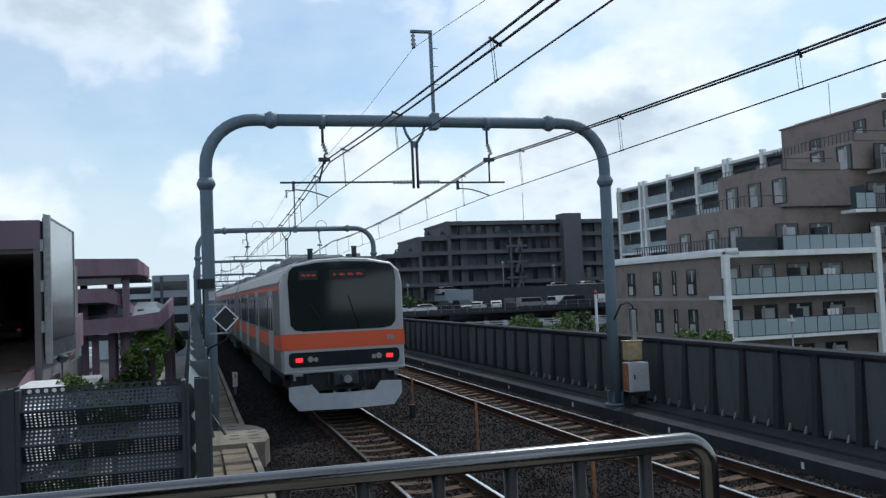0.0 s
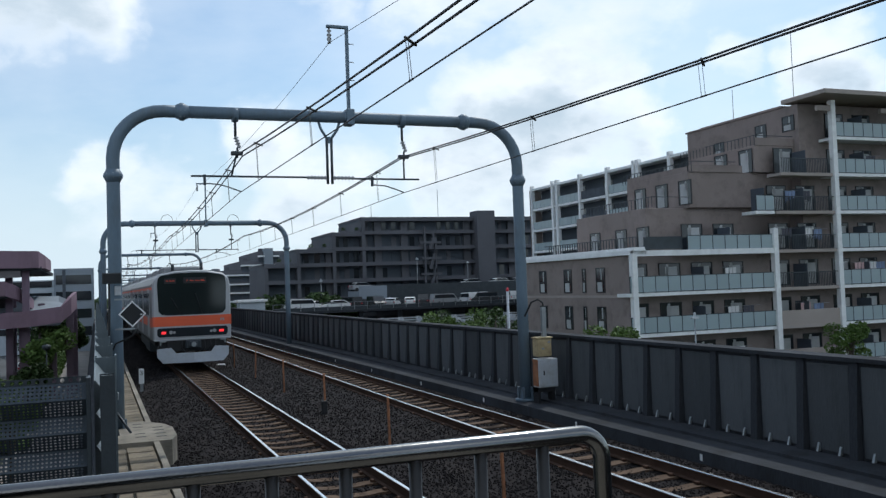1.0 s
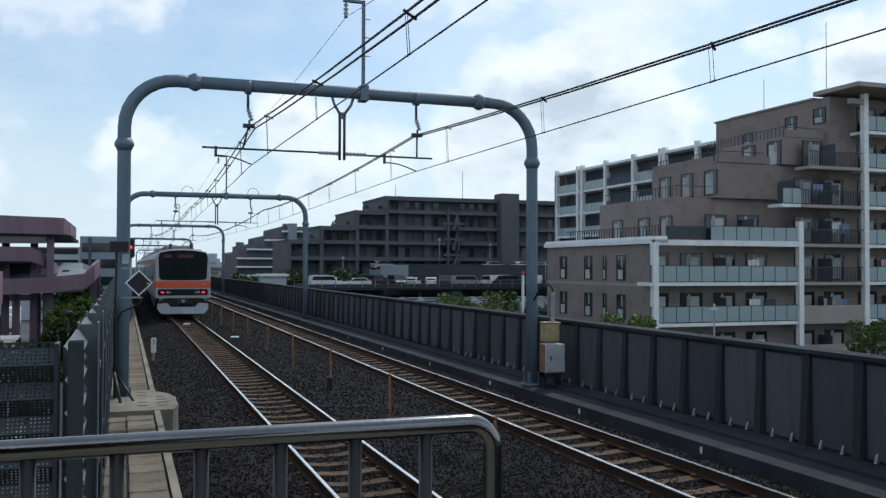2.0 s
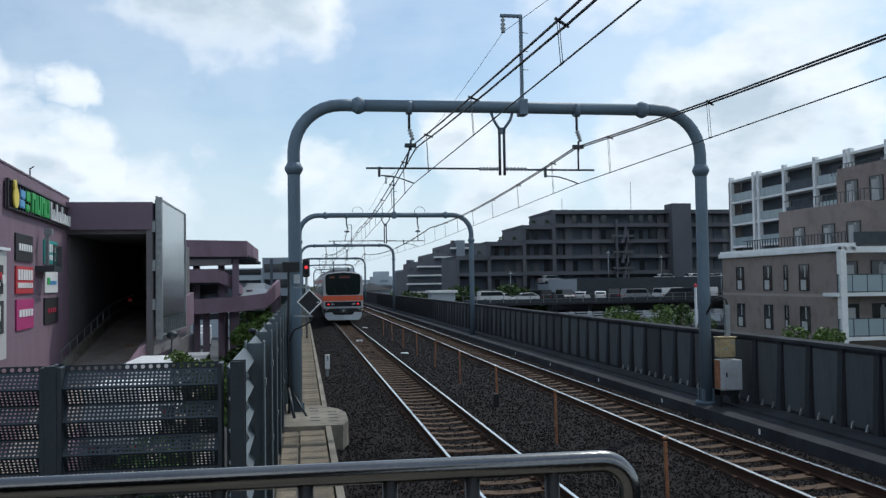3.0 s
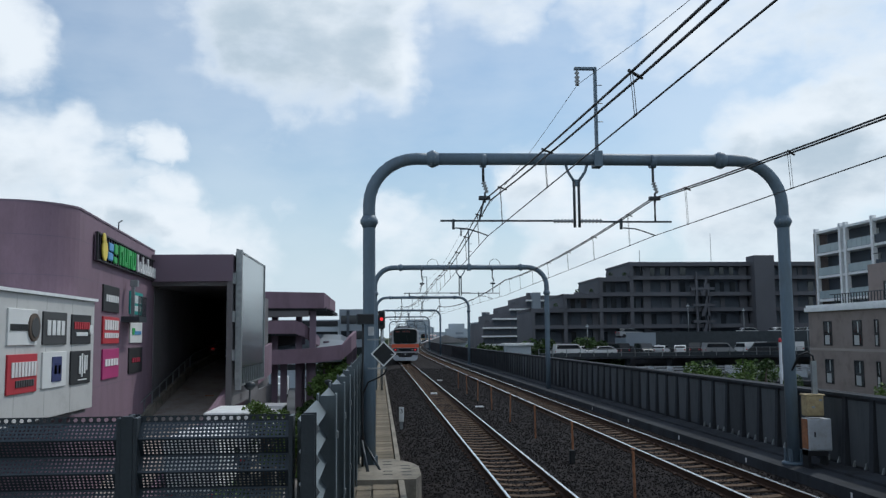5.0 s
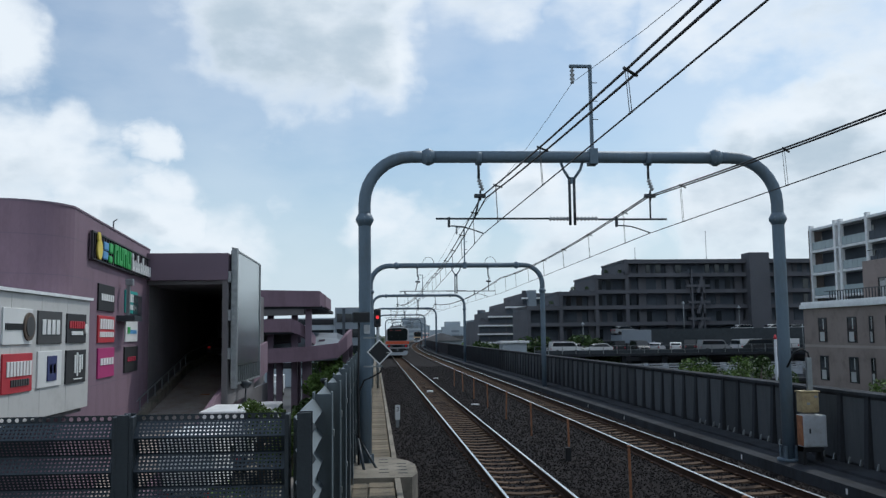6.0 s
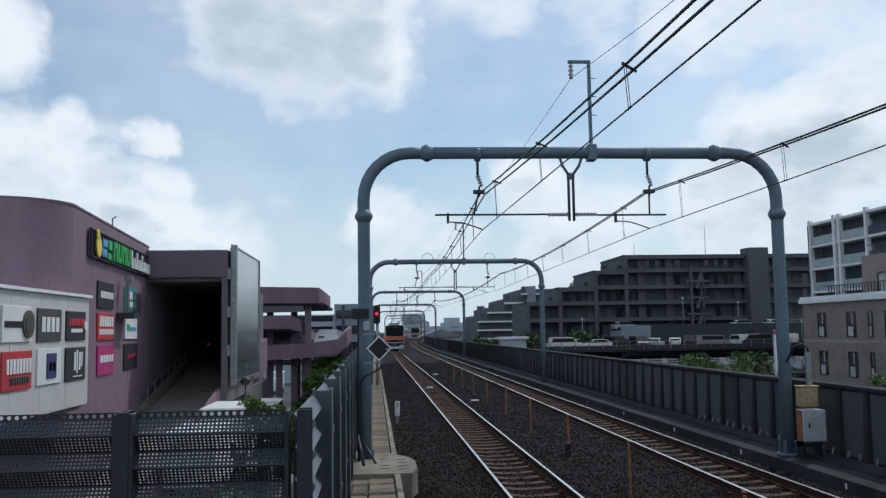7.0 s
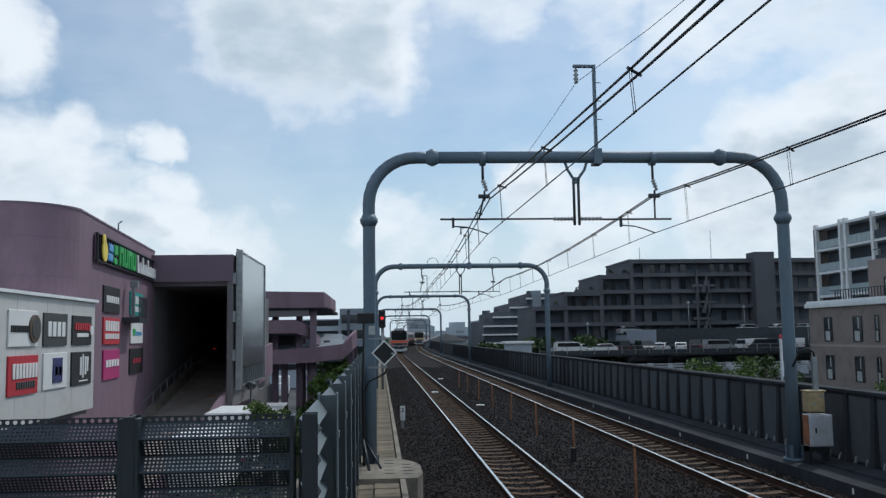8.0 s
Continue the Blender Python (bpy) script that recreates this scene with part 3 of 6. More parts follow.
    part("feeder_arm", one_box(1.42, 1.90, -0.04, 0.04, 8.38, 8.44, 0.005), STEEL_BLUE, m)
    part("base_clamp", one_box(1.78, 1.96, -0.15, 0.15, 6.26, 6.6, 0.01), STEEL_BLUE, m)
    part("insulator", one_tube([(1.48, 0, 8.4 - 0.045 * k) for k in range(9)], [0.02, 0.02, 0.055, 0.02, 0.06, 0.03, 0.06, 0.03, 0.045], 10), CERAMIC, m)
    for z in (8.05, 7.65, 7.25):
        part("step_rod", one_tube([(1.9, 0, z), (2.02, 0, z)], 0.01, 5), STEEL_DARK, m)
    if not detail:
        for x in (0.0, 3.2):
            loop = [(x + 0.28 * math.cos(a), 0, 6.56 + 0.3 * math.sin(a)) for a in (math.pi * k / 10 for k in range(11))]
            part("jumper_loop", one_tube(loop, 0.012, 5), WIRE, g)
    return g


ARCHES = (20.0, 47.0, 87.0, 129.0, 172.0, 222.0, 268.0, 312.0, 356.0)
for k, y in enumerate(ARCHES):
    arch(y, k == 0, 0.2 if k == 1 else 0.0)
arch(-21.0, False)


# ---- wires ----
def wire(name, label, pts, r, n=5):
    w = tagged(part(name, one_tube(pts, r, n), WIRE), label, "overhead wire", "wires of the contact line")
    return w


def curve_x(x, y):
    return x + bend(y)


STOPS = (-21.0,) + ARCHES
for x0, stagger in ((-0.42, (0.13, -0.50)), (3.12, (3.75, 3.03))):
    contact, upper, lower, droppers = [], [], [], bmesh.new()
    dz = 0.0
    for k, (ya, yb) in enumerate(zip(STOPS, STOPS[1:])):
        sag = min(0.50, 0.50 * ((yb - ya) / 41) ** 2)
        for j in range(12):
            u = j / 12
            y = ya + (yb - ya) * u
            zig = stagger[k % 2] + (stagger[(k + 1) % 2] - stagger[k % 2]) * u
            hx = zig - 0.03
            z = 5.58 - 4 * sag * u * (1 - u)
            contact.append((curve_x(zig, y), y, 4.79))
            upper.append((curve_x(hx, y), y, z))
            lower.append((curve_x(hx + (0.10 if x0 < 0 else 0.018), y), y, z - 0.03))
        count = max(2, round((yb - ya) / 4.1))
        for j in range(count):
            u = (j + 0.5) / count
            y = ya + (yb - ya) * u
            if y < -8:
                continue
            zig = stagger[k % 2] + (stagger[(k + 1) % 2] - stagger[k % 2]) * u
            top, low = Vector((curve_x(zig - 0.03, y), y, 5.58 - 4 * sag * u * (1 - u))), Vector((curve_x(zig, y), y, 4.79))
            off = Vector((0, 0.035, 0))
            tube(tube(droppers, (top - off, low - off), 0.004, 4), (top + off, low + off), 0.004, 4)
            tube(droppers, (top - off * 2.6 + Vector((-0.05, 0, -0.01)), top + off * 2.6 + Vector((0.13, 0, -0.03))), 0.017, 5)
            tube(droppers, (low - off * 1.6, low + off * 1.6), 0.012, 5)
    side = "over the near track" if x0 < 0 else "over the far track"
    wire("contact_wire", "thin dark contact wire " + side, contact, 0.009)
    wire("messenger_wire", "thick dark messenger wire " + side, upper, 0.0145)
    wire("feeder_wire", "thick dark feeder wire hung beside the messenger " + side, lower, 0.0145)
    tagged(part("wire_droppers", droppers, WIRE), "thin droppers and clamps between the wires " + side, "dropper", kind="stuff")
fw = []
for k, (ya, yb) in enumerate(zip(STOPS, STOPS[1:])):
    for j in range(10):
        u = j / 10
        y = ya + (yb - ya) * u
        fw.append((curve_x(1.48 + 0.9 * (4 * u * (1 - u) if k == 0 else 0), y), y, 8.05 - 4 * 0.7 * u * (1 - u) * ((yb - ya) / 41) ** 2))
wire("earth_wire", "very thin wire on top of the feeder posts", fw, 0.006)

# ---- boxes and signs at the first arch ----
cab = thing("lineside_cabinet", "grey switch cabinet with an ochre box on top beside the column", "cabinet", (6.11, 19.5, 0.05))
part("stand", boxes([(-0.22, -0.16, -0.12, 0.12, -0.05, 0.3), (0.14, 0.2, -0.12, 0.12, -0.05, 0.3), (-0.22, 0.2, -0.14, 0.14, 0.2, 0.3)]), BLACK, cab)
body = part("cabinet_body", one_box(-0.2, 0.28, -0.16, 0.16, 0.30, 0.94, 0.012), GALV_LID, cab, "pale grey cabinet")
part("door", one_box(-0.16, 0.26, -0.172, -0.162, 0.33, 0.91, 0.004), GALV_LID, body)
part("door_handle", one_box(-0.10, -0.07, -0.19, -0.172, 0.58, 0.68, 0.004), BLACK, body)
part("side_label", one_box(-0.215, -0.203, -0.12, 0.12, 0.33, 0.93), STAKE, body)
ob = part("relay_box", one_box(-0.2, 0.16, -0.13, 0.13, 0.99, 1.40, 0.02), OCHRE, cab, "faded ochre box")
part("relay_lid", one_box(-0.22, 0.18, -0.15, 0.15, 1.40, 1.43, 0.008), OCHRE, ob)
for x, z in ((-0.10, 1.15), (0.06, 1.29)):
    part("latch", one_box(x, x + 0.06, -0.145, -0.13, z, z + 0.045), GALV, ob)
part("cable", one_tube([(0.10, 0.05, 1.43), (0.10, 0.05, 2.0), (0.05, 0.03, 2.2), (-0.08, 0.0, 2.28), (-0.2, 0.1, 2.22), (-0.3, 0.25, 1.9)], 0.022, 6), BLACK, cab)
part("cable_duct", one_box(0.02, 0.12, 0.02, 0.1, 1.43, 2.1), GALV, cab)
sg = thing("diamond_sign", "black diamond sign with a white border on the mast", "railway sign", (-2.67, 19.55, 2.385))
bm = bmesh.new()
bmesh.ops.create_cube(bm, size=1, matrix=Matrix.Rotation(radians(45), 4, "Y") @ Matrix.Diagonal((0.36, 0.012, 0.36, 1)))
part("border", bm, WHITE, sg, "white border")
bm = bmesh.new()
bmesh.ops.create_cube(bm, size=1, matrix=Matrix.Translation((0, -0.008, 0)) @ Matrix.Rotation(radians(45), 4, "Y") @ Matrix.Diagonal((0.31, 0.008, 0.31, 1)))
part("plate", bm, BLACK, sg)
part("small_mark", one_box(0.14, 0.19, -0.016, -0.012, -0.02, -0.005), WHITE, sg)
part("sign_bracket", boxes([(-0.32, 0.05, 0.01, 0.04, 0.27, 0.30), (-0.32, 0.05, 0.01, 0.04, -0.30, -0.27), (-0.02, 0.02, 0.006, 0.03, -0.3, 0.3)]), GALV, sg)
ri = thing("repeater_box", "flat dark lamp box on a bracket of the mast", "signal box", (-3.03, 19.6, 3.08))
part("case", one_box(-0.175, 0.175, -0.08, 0.08, -0.105, 0.105, 0.012), STEEL_DARK, ri)
part("face", one_box(-0.155, 0.155, -0.088, -0.08, -0.085, 0.085), BLACK, ri)
part("pipe", one_tube([(-0.05, 0.0, -0.1), (-0.05, 0, -0.5), (-0.07, 0.02, -1.4), (-0.06, 0.02, -2.9)], 0.022, 6), BLACK, ri)
jb = thing("junction_box", "small pale junction box on the mast", "junction box", (-2.93, 19.72, 2.83))
part("case", boxes([(-0.05, 0.07, -0.06, 0.06, -0.08, 0.1)], 0.01), GALV_LID, jb)
part("strap", one_tube([(-0.02, 0.28, 0.0), (-0.02, 0.0, 0.0)], 0.03, 6), GALV, jb)
cb = thing("sign_cable", "black cable looping from the sign down the mast", "cable", (0, 0, 0))
part("cable_run", one_tube([(-2.6, 19.6, 2.1), (-2.66, 19.62, 1.98), (-2.8, 19.66, 1.9), (-2.98, 19.7, 1.82), (-3.08, 19.72, 1.6), (-3.09, 19.72, 0.9), (-3.0, 19.7, 0.16)], 0.018, 6), BLACK, cb)
st = thing("mast_stay", "pair of leaning dark steel stays at the mast foot", "stay", (0, 0, 0))
part("stay_bar", tube(one_tube([(-3.12, 19.7, 0.75), (-2.98, 19.0, 0.17)], 0.03, 6), [(-3.05, 19.9, 0.6), (-2.75, 19.2, 0.17)], 0.025, 6), STEEL_DARK, st)
sig = thing("signal", "dark railway signal showing red on its own post", "railway signal", (-2.62, 45.6, 0))
part("post", one_tube([(0, 0.1, -0.1), (0, 0.1, 3.2)], 0.06, 8), GALV, sig)
hd = part("signal_head", one_box(-0.17, 0.17, -0.1, 0.1, 3.1, 4.0, 0.06), BLACK, sig)
part("red_light", one_tube([(0, -0.13, 3.58), (0, -0.1, 3.58)], 0.08, 14), RED_LAMP, hd, "lit red lamp")
for z in (3.35, 3.8):
    part("dark_lens", one_tube([(0, -0.12, z), (0, -0.1, z)], 0.09, 12), GLASS_DARK, hd)

# ---- platform end: railing and noise fence ----
# Unseen canopy, added to keep sky light off the railing and fence.
tagged(part("unseen_canopy", boxes([(-9.0, -1.6, -60, 0.2, 4.6, 4.9), (5.6, 12.0, -60, -6.0, 4.6, 4.9)]), STEEL_DARK), "unseen dark canopy added over the platforms to cut sky light", "canopy", kind="structure")
# Unseen walls, added so the railing mirrors something dark.
tagged(part("unseen_wall", boxes([(-9.2, -9.0, -60, 0.2, -0.4, 4.6), (-9.0, 12.0, -60.4, -60, -0.4, 9.0), (-9.0, -1.8, -12.3, -12.0, 1.1, 4.6)]), CONCRETE_DARK), "unseen plain wall added behind the platform to darken reflections", "wall", kind="structure")
tagged(part("far_platform", one_box(5.75, 6.6, -60, -6.0, -0.44, 1.1), CONCRETE), "grey concrete platform across the tracks", "platform", kind="structure")
tagged(part("platform", one_box(-7.5, -1.75, -14, 3.52, -0.44, 1.1), CONCRETE), "grey concrete platform end", "platform", kind="structure")
rl = thing("platform_railing", "brushed stainless tube railing with a rounded end across the platform end", "railing", (0, 3.40, 0))
rr, rail_z, rail_x, turn_r = 0.0225, 2.348, -2.143, 0.062
bendpts = [(rail_x - turn_r + turn_r * math.sin(a), 0, rail_z - turn_r + turn_r * math.cos(a)) for a in (math.pi / 2 * k / 8 for k in range(9))]
part("top_rail", one_tube([(-7.4, 0.02, rail_z), (-4.5, 0.01, rail_z), (-3.0, 0, rail_z), (-2.3, 0, rail_z)] + bendpts + [(rail_x, 0, 1.8), (rail_x, 0, 1.1)], rr, 20), STAINLESS, rl)
upright = data_of("upright", one_tube([(0, 0, 1.1), (0, 0, rail_z - 0.012)], 0.0155, 12), UPRIGHT)
for k in range(30):
    place("upright", upright, rl, rail_x - 0.165 * (k + 1), 0, 0)
part("base_rail", one_box(-7.4, rail_x + 0.03, -0.03, 0.03, 1.1, 1.14, 0.004), UPRIGHT, rl)


def pierced(bm, u, v, o, w, h, pitch=0.027, hole=0.0077, margin=0.03):
    """A thin sheet from o along u (w metres) and v (h metres) with rows of round holes."""
    v = v.normalized()
    nu, nv = max(1, int((w - 2 * margin) / pitch)), max(1, int((h - 0.016) / (pitch * 0.9)))
    cu, cv = (w - 2 * margin) / nu, (h - 0.016) / nv

    def quad(a0, a1, b0, b1):
        bm.faces.new([bm.verts.new(o + u * a + v * b) for a, b in ((a0, b0), (a1, b0), (a1, b1), (a0, b1))])

    quad(0, margin, 0, h), quad(w - margin, w, 0, h), quad(margin, w - margin, 0, 0.008), quad(margin, w - margin, h - 0.008, h)
    for j in range(nv):
        for i in range(nu):
            a, b = margin + cu * i, 0.008 + cv * j
            ca, cb_ = a + cu / 2, b + cv / 2
            outer = [(a, b), (ca, b), (a + cu, b), (a + cu, cb_), (a + cu, b + cv), (ca, b + cv), (a, b + cv), (a, cb_)]
            inner = [(ca + hole * math.cos(t), cb_ + hole * math.sin(t)) for t in (math.radians(225 + 45 * k) for k in range(8))]
            ov = [bm.verts.new(o + u * p + v * q) for p, q in outer]
            iv = [bm.verts.new(o + u * p + v * q) for p, q in inner]
            for k in range(8):
                bm.faces.new((ov[k], ov[(k + 1) % 8], iv[(k + 1) % 8], iv[k]))
    return bm


def louvre_panel(x1, w, top=2.14, n=6):
    f = thing("perforated_fence_panel", "dark grey perforated steel louvre fence panel between posts", "fence panel", (x1, 8.05, 0.03), group="perforated panels of the end fence")
    u = Vector((-1, 0, 0))
    for k in range(n):
        z = top - 0.02 - 0.225 * k
        slope = Vector((0, 0.085, 0.105))
        part("louvre", pierced(bmesh.new(), u, slope, Vector((-0.02, -0.085, z - 0.105)), w - 0.04, slope.length), STEEL_LOUVRE, f)
        drop = Vector((0, 0.085, -0.12))
        part("louvre", pierced(bmesh.new(), u, -drop, Vector((-0.02, 0.0, z - 0.225)), w - 0.04, drop.length), STEEL_LOUVRE, f)
    part("top_strip", pierced(bmesh.new(), u, Vector((0, 0, 1)), Vector((-0.02, 0.002, top - 0.02)), w - 0.04, 0.045, 0.05, 0.015), STEEL_DARK, f)
    for x in (0, -w + 0.03):
        part("side_frame", one_box(x - 0.03, x, -0.1, 0.08, top - 1.6, top + 0.02, 0.004), STEEL_DARK, f)
    part("backing_frame", boxes([(-w, 0, 0.02, 0.05, top - 1.6, top - 1.5)]), STEEL_DARK, f)
    return f


STEEL_LOUVRE = mat("blue_grey_perforated_sheet", (0.043, 0.056, 0.069), 0.5, 0.3, 0.12, 2, 40, 0.04)
for x1, w in ((-3.36, 1.08), (-4.52, 1.08), (-5.68, 1.08)):
    louvre_panel(x1, w)
for x in (-4.48, -5.64, -6.8):
    p = thing("fence_post", "dark steel fence post between perforated panels", "fence post", (x, 8.05, 0.03), group="posts of the end fence")
    part("post", boxes([(-0.04, 0.04, -0.1, -0.085, 0.3, 2.17), (-0.04, 0.04, 0.085, 0.1, 0.3, 2.17), (-0.008, 0.008, -0.085, 0.085, 0.3, 2.17)]), STEEL_DARK, p)
part_base = tagged(part("fence_upstand", one_box(-7.4, -3.3, 8.0, 8.25, -0.44, 0.55), CONCRETE_DARK), "dark concrete upstand under the end fence", "upstand", kind="structure")

FENCE_SHEET = mat("fence_panel_steel", (0.13, 0.16, 0.175), 0.55, 0.2, 0.15, 1.5, 30, 0.05, (0.09, 0.10, 0.10), 0.4, (1, 1, 0.3), random_obj=0.3)
steps_ = []
for k in range(9):
    steps_ += [(-0.09, 0.1 + 0.225 * k), (-0.005, 0.21 + 0.225 * k)]
ZIG = data_of("louvred_sheet", prism(bmesh.new(), steps_ + [(-0.09, 2.125), (-0.1, 2.125), (-0.1, 0.1)], 0.0, 1.92), FENCE_SHEET)
END = data_of("end_cap", prism(bmesh.new(), [(-0.045, 0.02), (0.012, 0.11), (-0.045, 0.20)], -0.012, -0.002), GALV)
HPOST = data_of("h_post", boxes([(-0.095, -0.08, -0.1, 0.1, 0.0, 2.16), (0.07, 0.085, -0.1, 0.1, 0.0, 2.16), (-0.08, 0.07, -0.006, 0.006, 0.0, 2.14)]), FENCE_SHEET)
BOLT = data_of("bolt", one_box(0.085, 0.10, -0.03, 0.03, -0.035, 0.035, 0.006), GALV)
for k in range(46):
    y = 8.02 + 2.0 * k
    p = thing("noise_fence_bay", "blue-grey louvred steel noise fence bay with an upright post", "noise barrier", (-3.24 + bend(y), y, 0.05), heading(y), group="bays of the noise fence")
    if k:
        place("h_post", HPOST, p, 0, 0, 0)
        for z in (0.935, 1.785):
            place("bolt", BOLT, p, 0, 0, z)
    place("louvred_sheet", ZIG, p, 0, 0.06, -0.02)
    if k == 0:
        part("front_post", boxes([(-0.062, 0.034, -0.11, -0.09, 0.0, 2.15), (-0.02, -0.008, -0.09, 0.04, 0.0, 2.14), (-0.062, 0.034, 0.04, 0.055, 0.0, 2.15)]), STEEL_DARK, p)
        for q in range(9):
            place("end_cap", END, p, 0.033, 0.30, 0.1 + 0.225 * q)
tagged(part("left_parapet", sweep(bmesh.new(), [(-3.6, -0.9), (-3.26, -0.9), (-3.26, 0.04), (-3.6, 0.04)], YS[1:]), CONCRETE_DARK), "low concrete upstand under the noise fence", "upstand", kind="structure")

# ---- trains ----
def body_section(w=1.4, floor=1.05, shoulder=3.1, roof=3.62):
    pts = [(-w, floor), (-w - 0.0, 1.4), (-w, shoulder)]
    for k in range(1, 8):
        a = math.pi * k / 8
        pts.append((-w * math.cos(a) * (1 - 0.02 * math.sin(a)), shoulder + (roof - shoulder) * math.sin(a) ** 0.75))
    pts += [(w, shoulder), (w, 1.4), (w, floor)]
    return pts


def rail_car(steel, band, cab=False, front_band=None, lamp=RED_LAMP):
    """A 20 m commuter car standing on y = 0..19.6; the cab end looks to -y."""
    label = ("stainless steel driving car with orange band and dark cab window" if cab else "stainless steel commuter train car with an orange band")
    c = thing("train_car", label, "train", group="cars of the train")
    y0, y1 = (0.35, 19.6) if cab else (0.15, 19.6)
    part("body_shell", prism(bmesh.new(), body_section(), y0, y1), steel, c)
    part("roof", prism(bmesh.new(), [(-1.2, 3.36), (-0.9, 3.58), (0, 3.66), (0.9, 3.58), (1.2, 3.36)], y0 + 0.1, y1 - 0.1), TRAIN_ROOF, c)
    for y in (4.0, 9.0, 14.5):
        part("roof_unit", one_box(-0.75, 0.75, y, y + 2.6, 3.6, 3.86, 0.06), TRAIN_ROOF, c, "grey air conditioning unit")
    for s in (-1, 1):
        x = s * 1.402
        a, b = sorted((x, x + s * 0.008))
        part("side_band", boxes([(a, b, y0, y1, 1.52, 1.86)]), band, c, "orange band")
        part("upper_band", boxes([(a, b, y0, y1, 2.92, 3.02)]), band, c, "thin orange band")
        for k in range(4):
            yd = 2.6 + 4.85 * k
            a2, b2 = sorted((x, x + s * 0.014))
            door = part("door", boxes([(a2, b2, yd - 0.66, yd - 0.01, 1.12, 2.95), (a2, b2, yd + 0.01, yd + 0.66, 1.12, 2.95)], 0.004), TRAIN_FRONT, c)
            a3, b3 = sorted((x, x + s * 0.02))
            part("door_glass", boxes([(a3, b3, yd - 0.55, yd - 0.12, 1.95, 2.8), (a3, b3, yd + 0.12, yd + 0.55, 1.95, 2.8)]), GLASS_DARK, door)
            a4, b4 = sorted((x, x + s * 0.012))
            if k < 3:
                part("side_window", boxes([(a4, b4, yd + 1.0, yd + 3.85, 1.95, 2.8)], 0.004), GLASS_DARK, c)
    part("underframe", boxes([(-1.3, 1.3, y0 + 0.3, y1 - 0.2, 0.85, 1.04)]), BLACK, c)
    part("equipment", boxes([(-1.25, 1.25, 5.2, 8.2, 0.35, 0.86), (-1.2, 1.2, 9.0, 13.8, 0.4, 0.86)], 0.03), STEEL_DARK, c, "dark underfloor boxes")
    for yb in (2.9, 16.7):
        bg = part("bogie", boxes([(-1.0, -0.8, yb - 1.5, yb + 1.5, 0.42, 0.62), (0.8, 1.0, yb - 1.5, yb + 1.5, 0.42, 0.62), (-0.9, 0.9, yb - 0.2, yb + 0.2, 0.5, 0.85)]), BLACK, c)
        for yw in (yb - 1.05, yb + 1.05):
            for xw in (-0.56, 0.56):
                part("wheel", one_tube([(xw - 0.06, yw, 0.435), (xw + 0.06, yw, 0.435)], 0.43, 18), RUST, bg)
    if not cab:
        part("gangway", one_box(-0.5, 0.5, -0.35, 0.16, 1.15, 3.1), BLACK, c)
        return c
    # cab end
    face = [(-1.4, 1.08), (1.4, 1.08), (1.4, 3.0), (1.34, 3.28), (1.15, 3.47), (0.6, 3.58), (0, 3.61), (-0.6, 3.58), (-1.15, 3.47), (-1.34, 3.28), (-1.4, 3.0)]
    bm = bmesh.new()
    back = [bm.verts.new((x, 0.36, z)) for x, z in face]
    mid = [bm.verts.new((x, 0.08, z)) for x, z in face]
    frontv = [bm.verts.new((x * 0.965, 0.0, 2.3 + (z - 2.3) * 0.975)) for x, z in face]
    n = len(face)
    for r0, r1 in ((back, mid), (mid, frontv)):
        for i in range(n):
            bm.faces.new((r0[i], r0[(i + 1) % n], r1[(i + 1) % n], r1[i]))
    bm.faces.new(frontv)
    bmesh.ops.recalc_face_normals(bm, faces=bm.faces)
    mask = part("cab_mask", bm, TRAIN_FRONT, c, "silver-grey cab front")
    glass_out = [(-1.2, 2.12), (-1.1, 2.0), (-0.9, 1.965), (0.9, 1.965), (1.1, 2.0), (1.2, 2.12), (1.235, 3.1), (1.2, 3.33), (1.1, 3.42), (0.6, 3.5), (0, 3.52), (-0.6, 3.5), (-1.1, 3.42), (-1.2, 3.33), (-1.235, 3.1)]
    part("cab_window", prism(bmesh.new(), glass_out, -0.012, 0.004), GLASS_CAB, mask, "large black cab window")
    part("front_band", prism(bmesh.new(), [(-1.36, 1.56), (1.36, 1.56), (1.36, 1.92), (-1.36, 1.92)], -0.010, 0.05), front_band or band, mask, "orange front band")
    for x in (-1.407, 1.36):
        part("band_side", one_box(x, x + 0.047, 0.02, 0.36, 1.56, 1.92), front_band or band, mask)
    part("lamp_panel", prism(bmesh.new(), [(-1.26, 1.25), (-1.2, 1.17), (1.2, 1.17), (1.26, 1.25), (1.26, 1.45), (1.2, 1.5), (-1.2, 1.5), (-1.26, 1.45)], -0.02, 0.004), GLASS_DARK, mask, "black lamp panel")
    part("lower_rim", boxes([(-1.38, 1.38, -0.05, 0.3, 1.03, 1.10)], 0.02), TRAIN_FRONT, mask)
    for s in (-1, 1):
        part("tail_lamp", one_box(s * 1.03 - 0.08, s * 1.03 + 0.08, -0.034, -0.02, 1.285, 1.38, 0.01), lamp, mask, "glowing lamp")
        part("headlamp", one_tube([(s * 0.78, -0.04, 1.34), (s * 0.78, -0.01, 1.34)], 0.065, 14), CERAMIC, mask)
        part("headlamp", one_tube([(s * 0.66, -0.04, 1.33), (s * 0.66, -0.01, 1.33)], 0.05, 14), CERAMIC, mask)
        part("step_bracket", boxes([(s * 1.08 - 0.11, s * 1.08 + 0.11, -0.12, 0.0, 0.98, 1.04), (s * 1.15 - 0.03, s * 1.15 + 0.03, -0.06, 0.0, 0.88, 1.0)], 0.01), GALV, mask)
